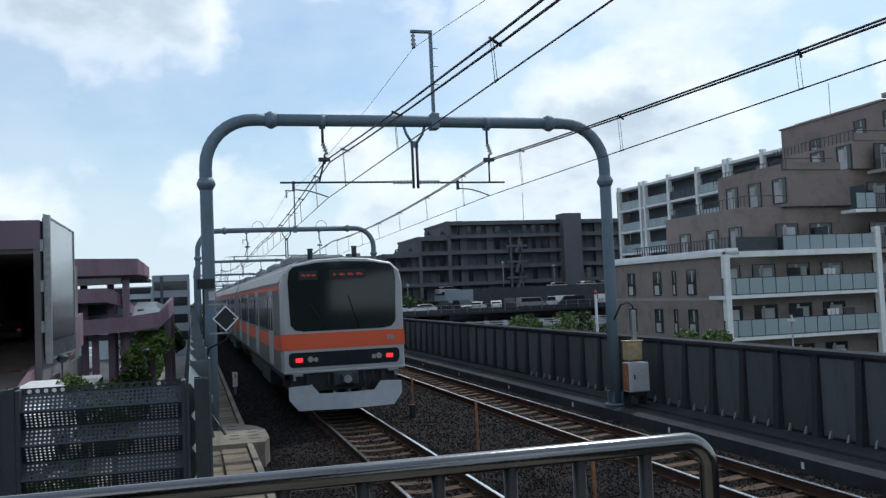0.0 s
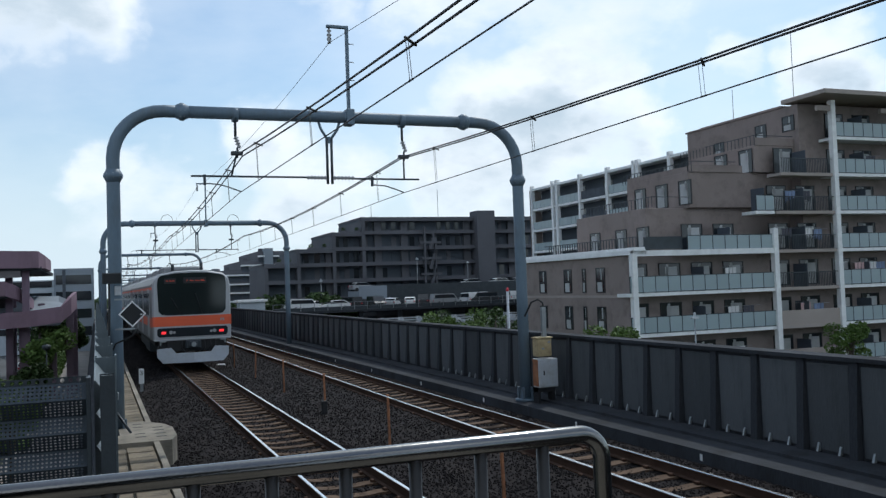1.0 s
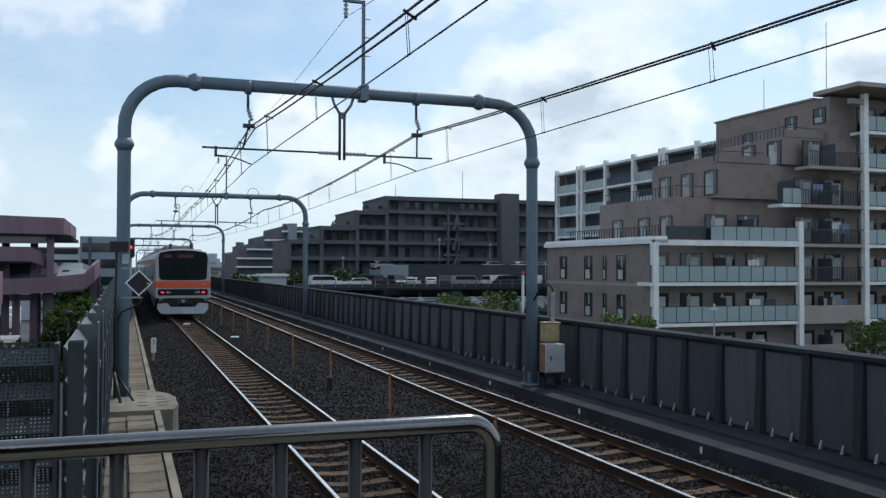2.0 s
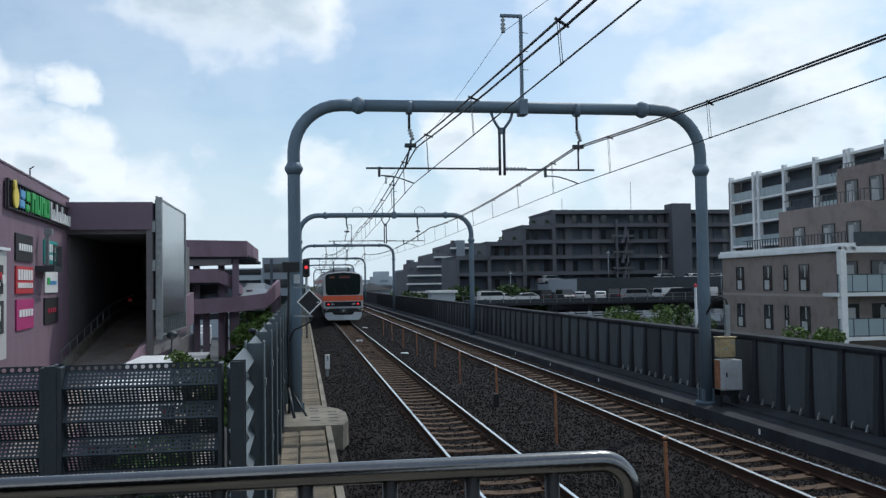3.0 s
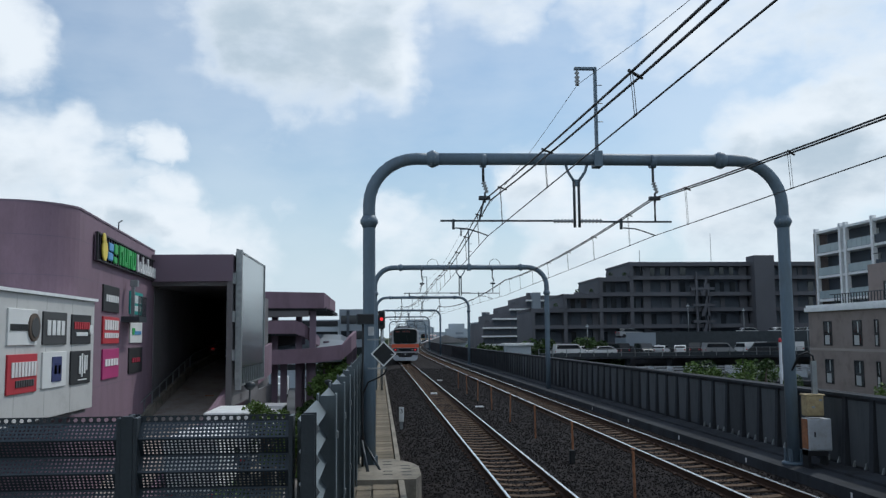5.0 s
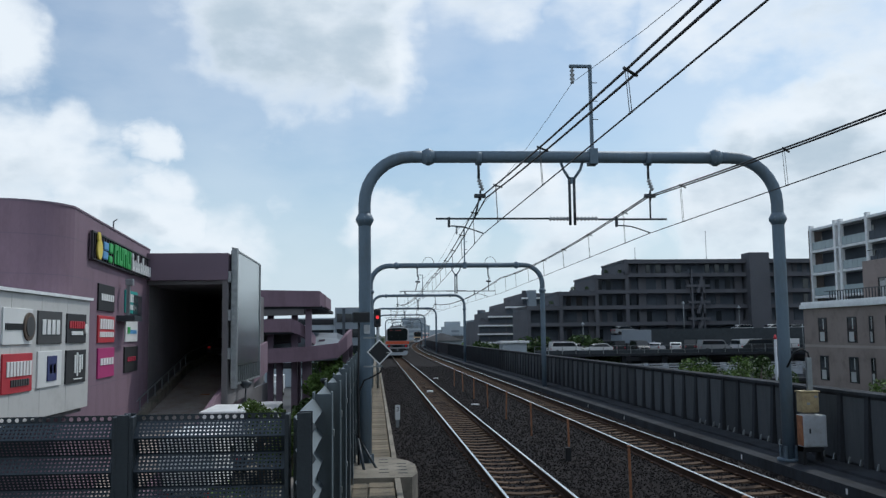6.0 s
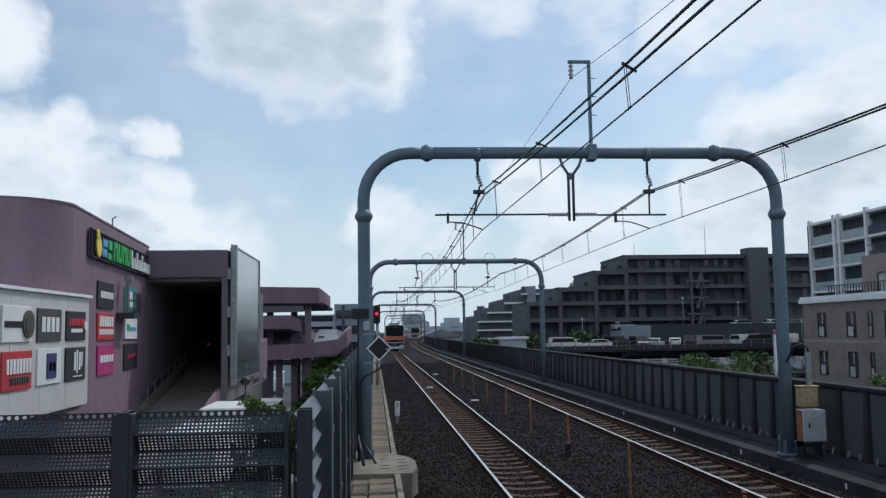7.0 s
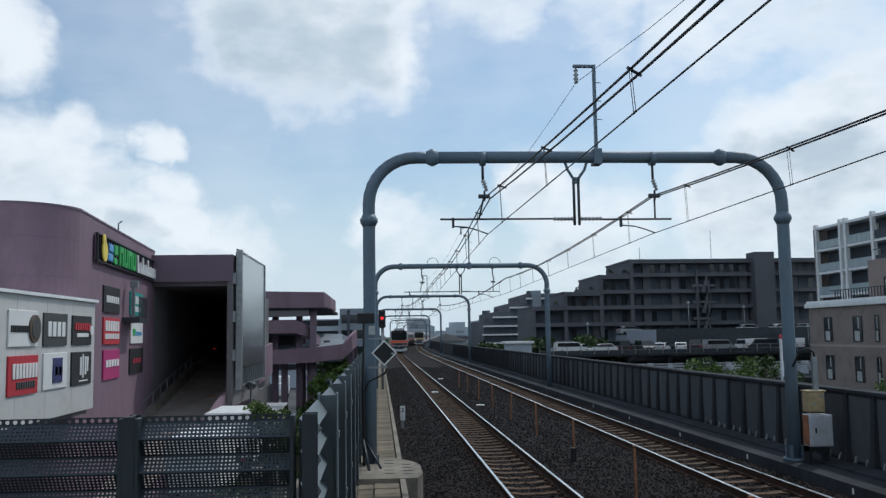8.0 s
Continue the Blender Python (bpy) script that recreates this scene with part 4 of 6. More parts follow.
    sign = part("route_display", boxes([(-0.98, -0.56, -0.018, -0.012, 3.12, 3.32), (-0.3, 0.52, -0.018, -0.012, 3.12, 3.34)]), BLACK, mask)
    for x, w in ((-0.92, 0.09), (-0.80, 0.09), (-0.69, 0.09), (-0.2, 0.06), (-0.06, 0.13), (0.13, 0.13), (0.32, 0.15)):
        part("led_bar", boxes([(x, x + w, -0.022, -0.018, 3.205, 3.222), (x, x + w * 0.7, -0.022, -0.018, 3.238, 3.25)]), LED_RED, sign)
    for wiper in ([(0.35, -0.03, 2.0), (0.12, -0.03, 2.75)], [(-0.4, -0.03, 2.0), (-0.75, -0.03, 2.6)]):
        part("wiper", one_tube(wiper, 0.012, 5), BLACK, mask)
    part("maker_mark", boxes([(1.0, 1.05, -0.014, -0.010, 1.7, 1.8), (1.08, 1.14, -0.014, -0.010, 1.7, 1.8)]), GALV, mask)
    coup = part("coupler", boxes([(-0.28, 0.28, -0.1, 0.35, 0.72, 1.02), (-0.14, 0.14, -0.3, 0.1, 0.78, 0.98)], 0.03), STEEL_DARK, c, "dark coupler")
    part("coupler_face", one_tube([(0, -0.34, 0.88), (0, -0.28, 0.88)], 0.09, 12), GALV, coup)
    part("hose", tube(tube(one_tube([(-0.4, -0.05, 1.0), (-0.42, -0.12, 0.75), (-0.3, -0.05, 0.6)], 0.025, 6), [(0.4, -0.05, 1.0), (0.42, -0.12, 0.75), (0.3, -0.05, 0.6)], 0.025, 6), [(0.62, -0.05, 1.0), (0.63, -0.1, 0.8), (0.55, 0, 0.65)], 0.02, 6), BLACK, c)
    part("front_beam", boxes([(-1.2, 1.2, 0.05, 0.4, 0.62, 1.03)]), BLACK, c)
    skirt = bmesh.new()
    outline = [(-1.28, 0.74), (-0.78, 0.78), (-0.62, 0.58), (0, 0.58), (0.62, 0.58), (0.78, 0.78), (1.28, 0.74), (1.28, 0.46), (1.08, 0.22), (0, 0.22), (-1.08, 0.22), (-1.28, 0.46)]
    va = [skirt.verts.new((x, -0.30 + 0.26 * abs(x) / 1.28, z)) for x, z in outline]
    vb = [skirt.verts.new((x, -0.22 + 0.26 * abs(x) / 1.28, z)) for x, z in outline]
    for ring, turn in ((va, 1), (vb, -1)):
        skirt.faces.new([ring[i] for i in (0, 1, 2, 3, 9, 10, 11)][::turn])
        skirt.faces.new([ring[i] for i in (3, 4, 5, 6, 7, 8, 9)][::turn])
    for i in range(12):
        j = (i + 1) % 12
        skirt.faces.new((va[i], va[j], vb[j], vb[i]))
    bmesh.ops.recalc_face_normals(skirt, faces=skirt.faces)
    part("skirt", skirt, SKIRT, c, "pale grey plough skirt")
    part("skirt_stay", boxes([(-0.9, -0.8, -0.1, 0.3, 0.6, 1.0), (0.8, 0.9, -0.1, 0.3, 0.6, 1.0)]), BLACK, c)
    for x, h in ((-0.62, 0.2), (0.42, 0.24)):
        part("roof_horn", one_tube([(x, 0.7, 3.55), (x, 0.7, 3.6 + h), (x, 0.7, 3.66 + h)], [0.06, 0.06, 0.075], 10), STEEL_DARK, c)
    return c


CARS = [rail_car(TRAIN_STEEL, ORANGE, cab=True)]
mid_car = rail_car(TRAIN_STEEL, ORANGE)
CARS.append(mid_car)
for k in range(6):
    CARS.append(copy_thing(mid_car, pose(0, 0, 0)))
other = rail_car(TRAIN_STEEL, YELLOW_BAND, cab=True, front_band=YELLOW_BAND, lamp=HEADLIGHT)
tagged(other, "oncoming commuter train with lit headlamps and a pale orange front band", "train", "cars of the oncoming train")
OTHERS = [other]
other_mid = copy_thing(mid_car, pose(0, 0, 0))
tagged(other_mid, "stainless steel car of the oncoming train", "train", "cars of the oncoming train")
OTHERS.append(other_mid)
OTHERS.append(copy_thing(other_mid, pose(0, 0, 0)))
OTHERS.append(copy_thing(other_mid, pose(0, 0, 0)))


def tail_at(t):
    return 21.6 + 13.75 * t + 0.175 * t * t


def nose_at(t):
    return 246.0 + 25.0 * (8.0 - t)


def motions():
    steps = [0.5 * k for k in range(17)]
    for cars, at, x0 in ((CARS, tail_at, 0.0), (OTHERS, nose_at, 3.96)):
        for k, c in enumerate(cars):
            rows = []
            for t in steps:
                y = at(t) + 20.0 * k
                ya, yb = y + 2.9, y + 16.7
                xa, xb = x0 + bend(ya), x0 + bend(yb)
                turn = -math.degrees(math.atan2(xb - xa, yb - ya))
                rows.append((t, pose(xa - (xb - xa) / 13.8 * 2.9, y, 0.004, 0, 0, turn)))
            walk(c, rows)
    walk(climbing, [(t, pose(-14.35, y, z, 0, 0, -90)) for t, y, z in ((0.0, 64.5, 0.72), (1.5, 67.5, 0.92), (3.0, 70.0, 1.1), (8.0, 71.2, 1.18))])

# ---- shopping centre beside the line ----
WALL_A, WALL_B = Vector((-13.85, 35.4, 0)), Vector((-15.2, 52.0, 0))


def wall_point(y, off=0.0):
    """A point on the plum wall at y, off metres before it."""
    u = (y - WALL_A.y) / (WALL_B.y - WALL_A.y)
    p = WALL_A.lerp(WALL_B, u)
    return p.x + off, y


mall = thing("shopping_centre", "plum clad shopping centre with rounded corner and covered car ramp", "building")
outline = [(-15.2, 52.0), (-13.85, 35.4)]
for k in range(1, 13):
    a = math.radians(5 + 85 * k / 12)
    outline.append((-13.85 - 2.4 * (1 - math.cos(a)) + 0.009, 35.4 - 2.4 * math.sin(a) + 0.209))
outline += [(-45, 33.2), (-45, 52.0)]
part("main_block", lift(bmesh.new(), outline, -6.2, 7.54), PURPLE, mall, "plum panel cladding with a rounded corner")
part("roof_edge", lift(bmesh.new(), [(x + (0.03 if x > -40 else 0), y) for x, y in outline], 7.54, 7.62), PURPLE_DARK, mall)
seams = bmesh.new()
for z in (-3.4, -2.0, -0.6, 0.8, 2.2, 3.6, 5.0, 6.4):
    for (xa, ya), (xb, yb) in zip(outline[:13], outline[1:14]):
        d = Vector((xb - xa, yb - ya, 0)).normalized()
        n = Vector((-d.y, d.x, 0)) * -0.004
        vs = [seams.verts.new(Vector(q) + (-n if n.x < 0 else n) * 0 + Vector((0.004, -0.004, 0))) for q in ((xa, ya, z), (xb, yb, z), (xb, yb, z + 0.025), (xa, ya, z + 0.025))]
        seams.faces.new(vs)
tagged(part("cladding_joints", seams, PURPLE_DARK, mall), kind="stuff")
for x, y, h in ((-18.5, 36, 1.1), (-30.0, 40, 1.4)):
    part("roof_rod", one_tube([(x, y, 7.5), (x, y, 7.5 + h)], 0.025, 5), GALV, mall)
cam_pole = part("roof_camera", one_tube([(-14.8, 43.6, 7.5), (-14.8, 43.6, 8.1), (-14.6, 43.5, 8.2)], 0.035, 6), GALV, mall)

# ramp hall
hall = part("ramp_portal", boxes([(-15.15, -10.75, 51.0, 62.0, 5.82, 7.3)]), PURPLE_DARK, mall, "deep lintel over the dark ramp opening")
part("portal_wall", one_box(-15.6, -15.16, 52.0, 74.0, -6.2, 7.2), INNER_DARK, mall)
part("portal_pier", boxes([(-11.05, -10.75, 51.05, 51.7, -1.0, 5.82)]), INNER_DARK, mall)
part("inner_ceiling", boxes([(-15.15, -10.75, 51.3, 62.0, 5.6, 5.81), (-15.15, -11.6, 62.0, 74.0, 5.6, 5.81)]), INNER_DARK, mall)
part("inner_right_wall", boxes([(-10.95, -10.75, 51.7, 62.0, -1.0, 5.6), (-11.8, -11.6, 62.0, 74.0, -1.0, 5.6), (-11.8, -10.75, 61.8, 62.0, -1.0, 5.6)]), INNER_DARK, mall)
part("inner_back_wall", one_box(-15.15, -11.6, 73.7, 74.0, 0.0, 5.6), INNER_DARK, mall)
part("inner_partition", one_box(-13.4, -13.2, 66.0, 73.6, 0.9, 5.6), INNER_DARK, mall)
bm = bmesh.new()
ramp_pts = [(30.0, -4.9), (44.0, -2.6), (51.0, -1.35), (62.0, 0.55), (72.0, 1.2), (73.6, 1.2)]
va = [bm.verts.new((-15.1, y, z)) for y, z in ramp_pts] + [bm.verts.new((-15.1, y, z - 0.5)) for y, z in ramp_pts[::-1]]
vb = [bm.verts.new((-11.3, y, z)) for y, z in ramp_pts] + [bm.verts.new((-11.3, y, z - 0.5)) for y, z in ramp_pts[::-1]]
for i in range(12):
    j = (i + 1) % 12
    bm.faces.new((va[i], va[j], vb[j], vb[i]))
bm.faces.new(va), bm.faces.new(vb[::-1])
bmesh.ops.recalc_face_normals(bm, faces=bm.faces)
part("ramp_road", bm, RAMP_ROAD, mall, "worn brown asphalt car ramp with orange marks")
for xw, mt, nm in ((-11.3, PURPLE, "ramp_wall"), (-15.1, CONCRETE, "ramp_kerb")):
    bm = bmesh.new()
    h = 1.1 if nm == "ramp_wall" else 0.55
    pts = ramp_pts[:5]
    a = [bm.verts.new((xw, y, z - 1.2)) for y, z in pts] + [bm.verts.new((xw, y, z + h)) for y, z in pts[::-1]]
    b = [bm.verts.new((xw + 0.25, y, z - 1.2)) for y, z in pts] + [bm.verts.new((xw + 0.25, y, z + h)) for y, z in pts[::-1]]
    for i in range(10):
        j = (i + 1) % 10
        bm.faces.new((a[i], a[j], b[j], b[i]))
    bm.faces.new(a), bm.faces.new(b[::-1])
    bmesh.ops.recalc_face_normals(bm, faces=bm.faces)
    part(nm, bm, mt, mall)
rr_ = bmesh.new()
for k in range(14):
    y = 40 + 1.6 * k
    z = float(np.interp(y, [p[0] for p in ramp_pts], [p[1] for p in ramp_pts]))
    box(rr_, -15.0, -14.94, y - 0.03, y + 0.03, z + 0.5, z + 1.2)
tube(rr_, [(-14.97, y, z + 1.2) for y, z in ramp_pts[1:5]], 0.04, 6)
part("ramp_handrail", rr_, GALV, mall)
for x, y, w in ((-13.9, 49.5, 0.5), (-12.4, 47.0, 0.7), (-12.9, 55.0, 0.5)):
    part("road_mark", one_box(x, x + w, y, y + 1.5, float(np.interp(y + 0.7, [p[0] for p in ramp_pts], [p[1] for p in ramp_pts])) - 0.1, float(np.interp(y, [p[0] for p in ramp_pts], [p[1] for p in ramp_pts])) + 0.06), STAKE, mall)
# Small glowing blocks stand in for daylight through gaps in the back wall.
for x, y, z in ((-12.75, 73.55, 2.3), (-12.25, 73.55, 2.3)):
    part("glowing_opening", one_box(x, x + 0.28, y, y + 0.1, z, z + 0.4), mat("daylight_glow", (0.8, 0.85, 0.9), 0.5, 0, 0, 1, 1, 0, glow=(0.8, 0.9, 1.0, 0.6)), mall)

# glossy screen beside the portal
screen = thing("metal_screen", "tall glossy grey metal screen on a dark frame", "screen wall")
part("screen_frame", boxes([(-10.62, -10.30, 51.4, 51.75, -0.1, 7.6), (-10.62, -10.52, 51.4, 63.2, 7.55, 7.65), (-10.62, -10.52, 51.4, 63.2, 0.0, 0.1), (-10.62, -10.5, 63.0, 63.2, 0.0, 7.6)]), GALV, screen)
for k in range(8):
    for j in range(4):
        y, z = 51.8 + 1.4 * k, 1.05 + 1.63 * j
        part("screen_panel", one_box(-10.60, -10.56, y, y + 1.39, z, z + 1.62), MIRROR_PANEL, screen)
for k in range(14):
    part("screen_slat", one_box(-10.6, -10.54, 51.9 + 0.8 * k, 51.96 + 0.8 * k, 0.1, 1.0), GALV, screen)
part("screen_back", one_box(-10.72, -10.63, 51.8, 63.0, 0.1, 7.5), STEEL_DARK, screen)
for z in (1.5, 3.6, 5.7):
    part("stand_off", boxes([(-10.76, -10.6, 51.1, 51.5, z, z + 0.6)]), GALV, screen)

# grey wing with shop signs
wing = thing("grey_wing", "light grey panelled shop wing with coloured square signs", "building")
part("wing_block", one_box(-24.0, -13.25, 14.0, 35.3, 0.26, 4.10), GREY_TILE, wing)
part("wing_coping", one_box(-24.0, -13.1, 13.9, 35.4, 4.10, 4.20), WHITE, wing)
part("wing_soffit", one_box(-23.9, -13.4, 14.1, 35.2, 0.1, 0.26), INNER_DARK, wing)
for k in range(9):
    for j in range(4):
        y, z = 35.3 - 2.36 * k, 0.28 + 0.953 * j
        part("wall_panel", one_box(-13.25, -13.2, y - 2.35, y - 0.01, z, z + 0.945), GREY_TILE, wing)

S = {k: plain(k, v) for k, v in dict(sign_white=(0.75, 0.75, 0.73), sign_black=(0.02, 0.02, 0.022), sign_charcoal=(0.06, 0.06, 0.06), sign_red=(0.50, 0.03, 0.045), sign_crimson=(0.35, 0.02, 0.05),
     sign_magenta=(0.42, 0.03, 0.16), sign_teal=(0.03, 0.34, 0.30), sign_navy=(0.03, 0.04, 0.14), sign_green=(0.05, 0.42, 0.10), sign_yellow=(0.80, 0.62, 0.10), sign_blue=(0.12, 0.35, 0.62),
     sign_brown=(0.10, 0.07, 0.05), sign_gold=(0.55, 0.45, 0.12)).items()}


def sign(y0, y1, z0, z1, x0, x1, ground, marks, label, depth=0.05):
    """A board on a wall that faces the line; marks: (u0, u1, v0, v1, material) in shares of the board."""
    ang = math.degrees(math.atan2(-(x1 - x0), y1 - y0))
    ln = math.hypot(x1 - x0, y1 - y0)
    s = thing("shop_sign", label, "sign", (x0, y0, z0), ang, group="signs on the shopping centre")
    h = z1 - z0
    part("board", one_box(-0.02, depth, 0, ln, 0, h, 0.01), ground, s)
    for u0, u1, v0, v1, m in marks:
        part("mark", one_box(depth, depth + 0.03, u0 * ln, u1 * ln, v0 * h, v1 * h, 0.008), m, s)
    return s


def disc_on(s, depth, u, v, r, m):
    return part("round_mark", one_tube([(depth, u, v), (depth + 0.06, u, v)], r, 24), m, s)


W, K = S["sign_white"], S["sign_black"]
gx = -13.2
bars = lambda n, a, b, v0, v1, m: [(a + (b - a) * k / n, a + (b - a) * (k + 0.72) / n, v0, v1, m) for k in range(n)]
s1 = sign(27.55, 29.72, 2.57, 3.63, gx, gx, W, bars(9, 0.06, 0.66, 0.40, 0.58, K), "white square shop sign with dark lettering bars and a brown disc")
disc_on(s1, 0.05, 1.83, 0.53, 0.42, S["sign_brown"])
disc_on(s1, 0.07, 1.83, 0.53, 0.30, S["sign_charcoal"])
sign(30.2, 32.3, 2.57, 3.61, gx, gx, S["sign_charcoal"], bars(4, 0.14, 0.92, 0.28, 0.74, W), "charcoal square shop sign with four white letter shapes")
s3 = sign(32.8, 34.8, 2.57, 3.58, gx, gx, K, bars(7, 0.1, 0.92, 0.50, 0.75, S["sign_red"]) + [(0.2, 0.8, 0.27, 0.40, W)], "black square shop sign with red bars and a white strip")
disc_on(s3, 0.05, 1.9, 0.5, 0.17, W)
sign(27.6, 29.8, 1.17, 2.31, gx, gx, S["sign_red"], bars(8, 0.12, 0.98, 0.42, 0.80, W) + bars(8, 0.26, 0.9, 0.16, 0.34, S["sign_charcoal"]), "red square shop sign with white and grey letter shapes")
sign(30.25, 32.35, 1.20, 2.34, gx, gx, W, [(0.36, 0.76, 0.16, 0.86, S["sign_navy"]), (0.44, 0.56, 0.36, 0.62, S["sign_gold"]), (0.60, 0.72, 0.36, 0.62, S["sign_gold"])], "white square shop sign with a navy block and gold bars")
sign(32.8, 34.85, 1.19, 2.33, gx, gx, K, [(0.38, 0.46, 0.3, 0.85, W), (0.50, 0.56, 0.2, 0.92, W), (0.62, 0.70, 0.3, 0.85, W), (0.74, 0.80, 0.4, 0.85, W), (0.34, 0.78, 0.1, 0.14, W)], "black square shop sign with tall white letter shapes")


def wall_sign(ya, yb, z0, z1, ground, marks, label):
    (xa, _), (xb, _) = wall_point(ya, 0.02), wall_point(yb, 0.02)
    return sign(ya, yb, z0, z1, xa, xb, ground, marks, label)


wall_sign(39.35, 42.5, 3.88, 5.0, K, bars(6, 0.14, 0.95, 0.38, 0.64, W), "black square sign with thin white letter shapes")
wall_sign(45.0, 48.2, 3.92, 5.02, S["sign_teal"], bars(4, 0.15, 0.9, 0.5, 0.85, W) + bars(5, 0.2, 0.9, 0.15, 0.38, W), "teal square sign with pale letter shapes")
wall_sign(39.4, 42.6, 2.54, 3.67, S["sign_red"], bars(6, 0.08, 0.96, 0.5, 0.88, W) + bars(8, 0.08, 0.96, 0.2, 0.4, W), "red square sign with white letter shapes")
wall_sign(45.2, 48.3, 2.54, 3.68, W, [(0.14, 0.34, 0.34, 0.62, S["sign_green"])] + bars(6, 0.3, 0.9, 0.34, 0.5, S["sign_blue"]), "white square sign with green and blue letter shapes")
wall_sign(39.5, 42.7, 1.06, 2.31, S["sign_magenta"], bars(5, 0.12, 0.96, 0.42, 0.66, W), "magenta square sign with white letter shapes")
wall_sign(45.1, 48.5, 1.07, 2.30, K, bars(4, 0.2, 0.85, 0.42, 0.6, S["sign_crimson"]), "black square sign with dark red letter shapes")
big = thing("roof_sign", "large sign on a black frame with green and white letter shapes", "sign", (*wall_point(37.55, 0.1), 5.85), math.degrees(math.atan2(1.35, 16.6)), group="signs on the shopping centre")
L_ = 14.1
part("sign_frame", boxes([(0, 0.08, 0, L_, 0, 0.06), (0, 0.08, 0, L_, 1.08, 1.14), (0, 0.08, 0, 0.08, 0, 1.14), (0, 0.08, L_ - 0.08, L_, 0, 1.14)] + [(0.0, 0.06, 0.5 * k, 0.5 * k + 0.04, 0.06, 1.08) for k in range(1, 28)]), BLACK, big)
part("sign_back", one_box(-0.04, 0.0, 0, L_, 0, 1.14), PURPLE_DARK, big)
bm = one_tube([(0.07, 1.1, 0.48), (0.15, 1.1, 0.48)], 0.42, 20)
part("yellow_mark", bm, S["sign_yellow"], big, "yellow rounded mark")
part("yellow_top", one_tube([(0.07, 0.95, 0.95), (0.15, 0.95, 0.95)], 0.22, 16), S["sign_yellow"], big)
part("blue_mark", boxes([(0.07, 0.14, 1.75, 2.65, 0.15, 0.5), (0.07, 0.14, 1.9, 2.75, 0.55, 0.9)], 0.05), S["sign_blue"], big)
part("green_mark", boxes([(0.07, 0.14, 2.85, 3.55, 0.1, 0.4), (0.07, 0.14, 2.95, 3.65, 0.5, 0.95)], 0.05), S["sign_green"], big)
for k in range(4):
    part("letter_shape", boxes([(0.07, 0.15, 4.0 + 0.98 * k, 4.24 + 0.98 * k, 0.12, 0.98), (0.07, 0.15, 4.24 + 0.98 * k, 4.82 + 0.98 * k, 0.12 if k % 2 else 0.72, 0.36 if k % 2 else 0.98), (0.07, 0.15, 4.58 + 0.98 * k, 4.82 + 0.98 * k, 0.12, 0.98)], 0.02), S["sign_green"], big)
for k, (h, w) in enumerate(((0.95, 0.5), (0.62, 0.55), (0.95, 0.5), (0.62, 0.55), (0.95, 0.6), (0.62, 0.55), (0.6, 0.7), (0.62, 0.5))):
    y = 8.2 + 0.72 * k
    part("letter_shape", boxes([(0.07, 0.15, y, y + 0.2, 0.12, 0.12 + h * 0.9), (0.07, 0.15, y + 0.2, y + w, 0.12, 0.34), (0.07, 0.15, y + w - 0.12, y + w, 0.12, 0.6)], 0.02), W, big)
bal = thing("service_balcony", "small steel service balcony on the plum wall", "balcony", (*wall_point(43.6, 0.0), 3.75), 4.6)
part("floor_plate", one_box(0, 0.8, -0.3, 1.6, -0.25, 0.0), STEEL_DARK, bal)
part("top_rail", one_box(0.74, 0.78, -0.3, 1.6, 0.9, 0.94), STEEL_DARK, bal)
for k in range(7):
    part("baluster", one_box(0.74, 0.78, -0.3 + 0.31 * k, -0.27 + 0.31 * k, 0, 0.9), STEEL_DARK, bal)
part("floodlight", boxes([(0.3, 0.45, 0.3, 0.5, 0.0, 1.55), (0.25, 0.6, 0.25, 0.6, 1.4, 1.7)], 0.02), GALV, bal)

# ---- spiral car ramp behind the screen ----
sp = thing("spiral_ramp", "plum parapets of a multi level spiral car ramp on columns", "car park ramp")


def curved_wall(name, pts, thick, material=PURPLE):
    """A wall with its own bottom and top along points (x, y, z_low, z_high)."""
    bm = bmesh.new()
    rings = []
    for k, (x, y, lo, hi) in enumerate(pts):
        a, b = pts[max(k - 1, 0)], pts[min(k + 1, len(pts) - 1)]
        d = Vector((b[0] - a[0], b[1] - a[1], 0)).normalized()
        n = Vector((-d.y, d.x, 0)) * thick
        rings.append([bm.verts.new(v) for v in ((x, y, lo), (x, y, hi), (x + n.x, y + n.y, hi), (x + n.x, y + n.y, lo))])
    for r0, r1 in zip(rings, rings[1:]):
        for i in range(4):
            bm.faces.new((r0[i], r0[(i + 1) % 4], r1[(i + 1) % 4], r1[i]))
    bm.faces.new(rings[0]), bm.faces.new(rings[-1][::-1])
    bmesh.ops.recalc_face_normals(bm, faces=bm.faces)
    return part(name, bm, material, sp)


curved_wall("top_parapet", [(-22, 88, 5.55, 7.15), (-14, 88, 5.55, 7.15), (-8.0, 88, 5.5, 7.0), (-7.5, 89.5, 5.5, 6.6), (-7.5, 100, 5.5, 6.6)], 0.3)
part("top_deck", one_box(-22, -7.8, 88.3, 112, 5.3, 5.6), CONCRETE_DARK, sp)
part("top_soffit_beam", lift(bmesh.new(), [(-16, 88.35), (-9.5, 88.35), (-12.5, 90), (-16, 92)], 4.7, 5.3), INNER_DARK, sp)
curved_wall("middle_parapet", [(-22, 88, 3.1, 4.35), (-13.8, 88, 3.1, 4.35), (-10.7, 88, 3.08, 4.35), (-9.9, 88.5, 2.8, 4.0), (-9.3, 90, 2.4, 3.5), (-8.9, 93, 1.9, 2.9), (-8.9, 96, 1.7, 2.6)], 0.3)
part("middle_deck", one_box(-22, -10.5, 88.3, 112, 2.9, 3.12), CONCRETE_DARK, sp)
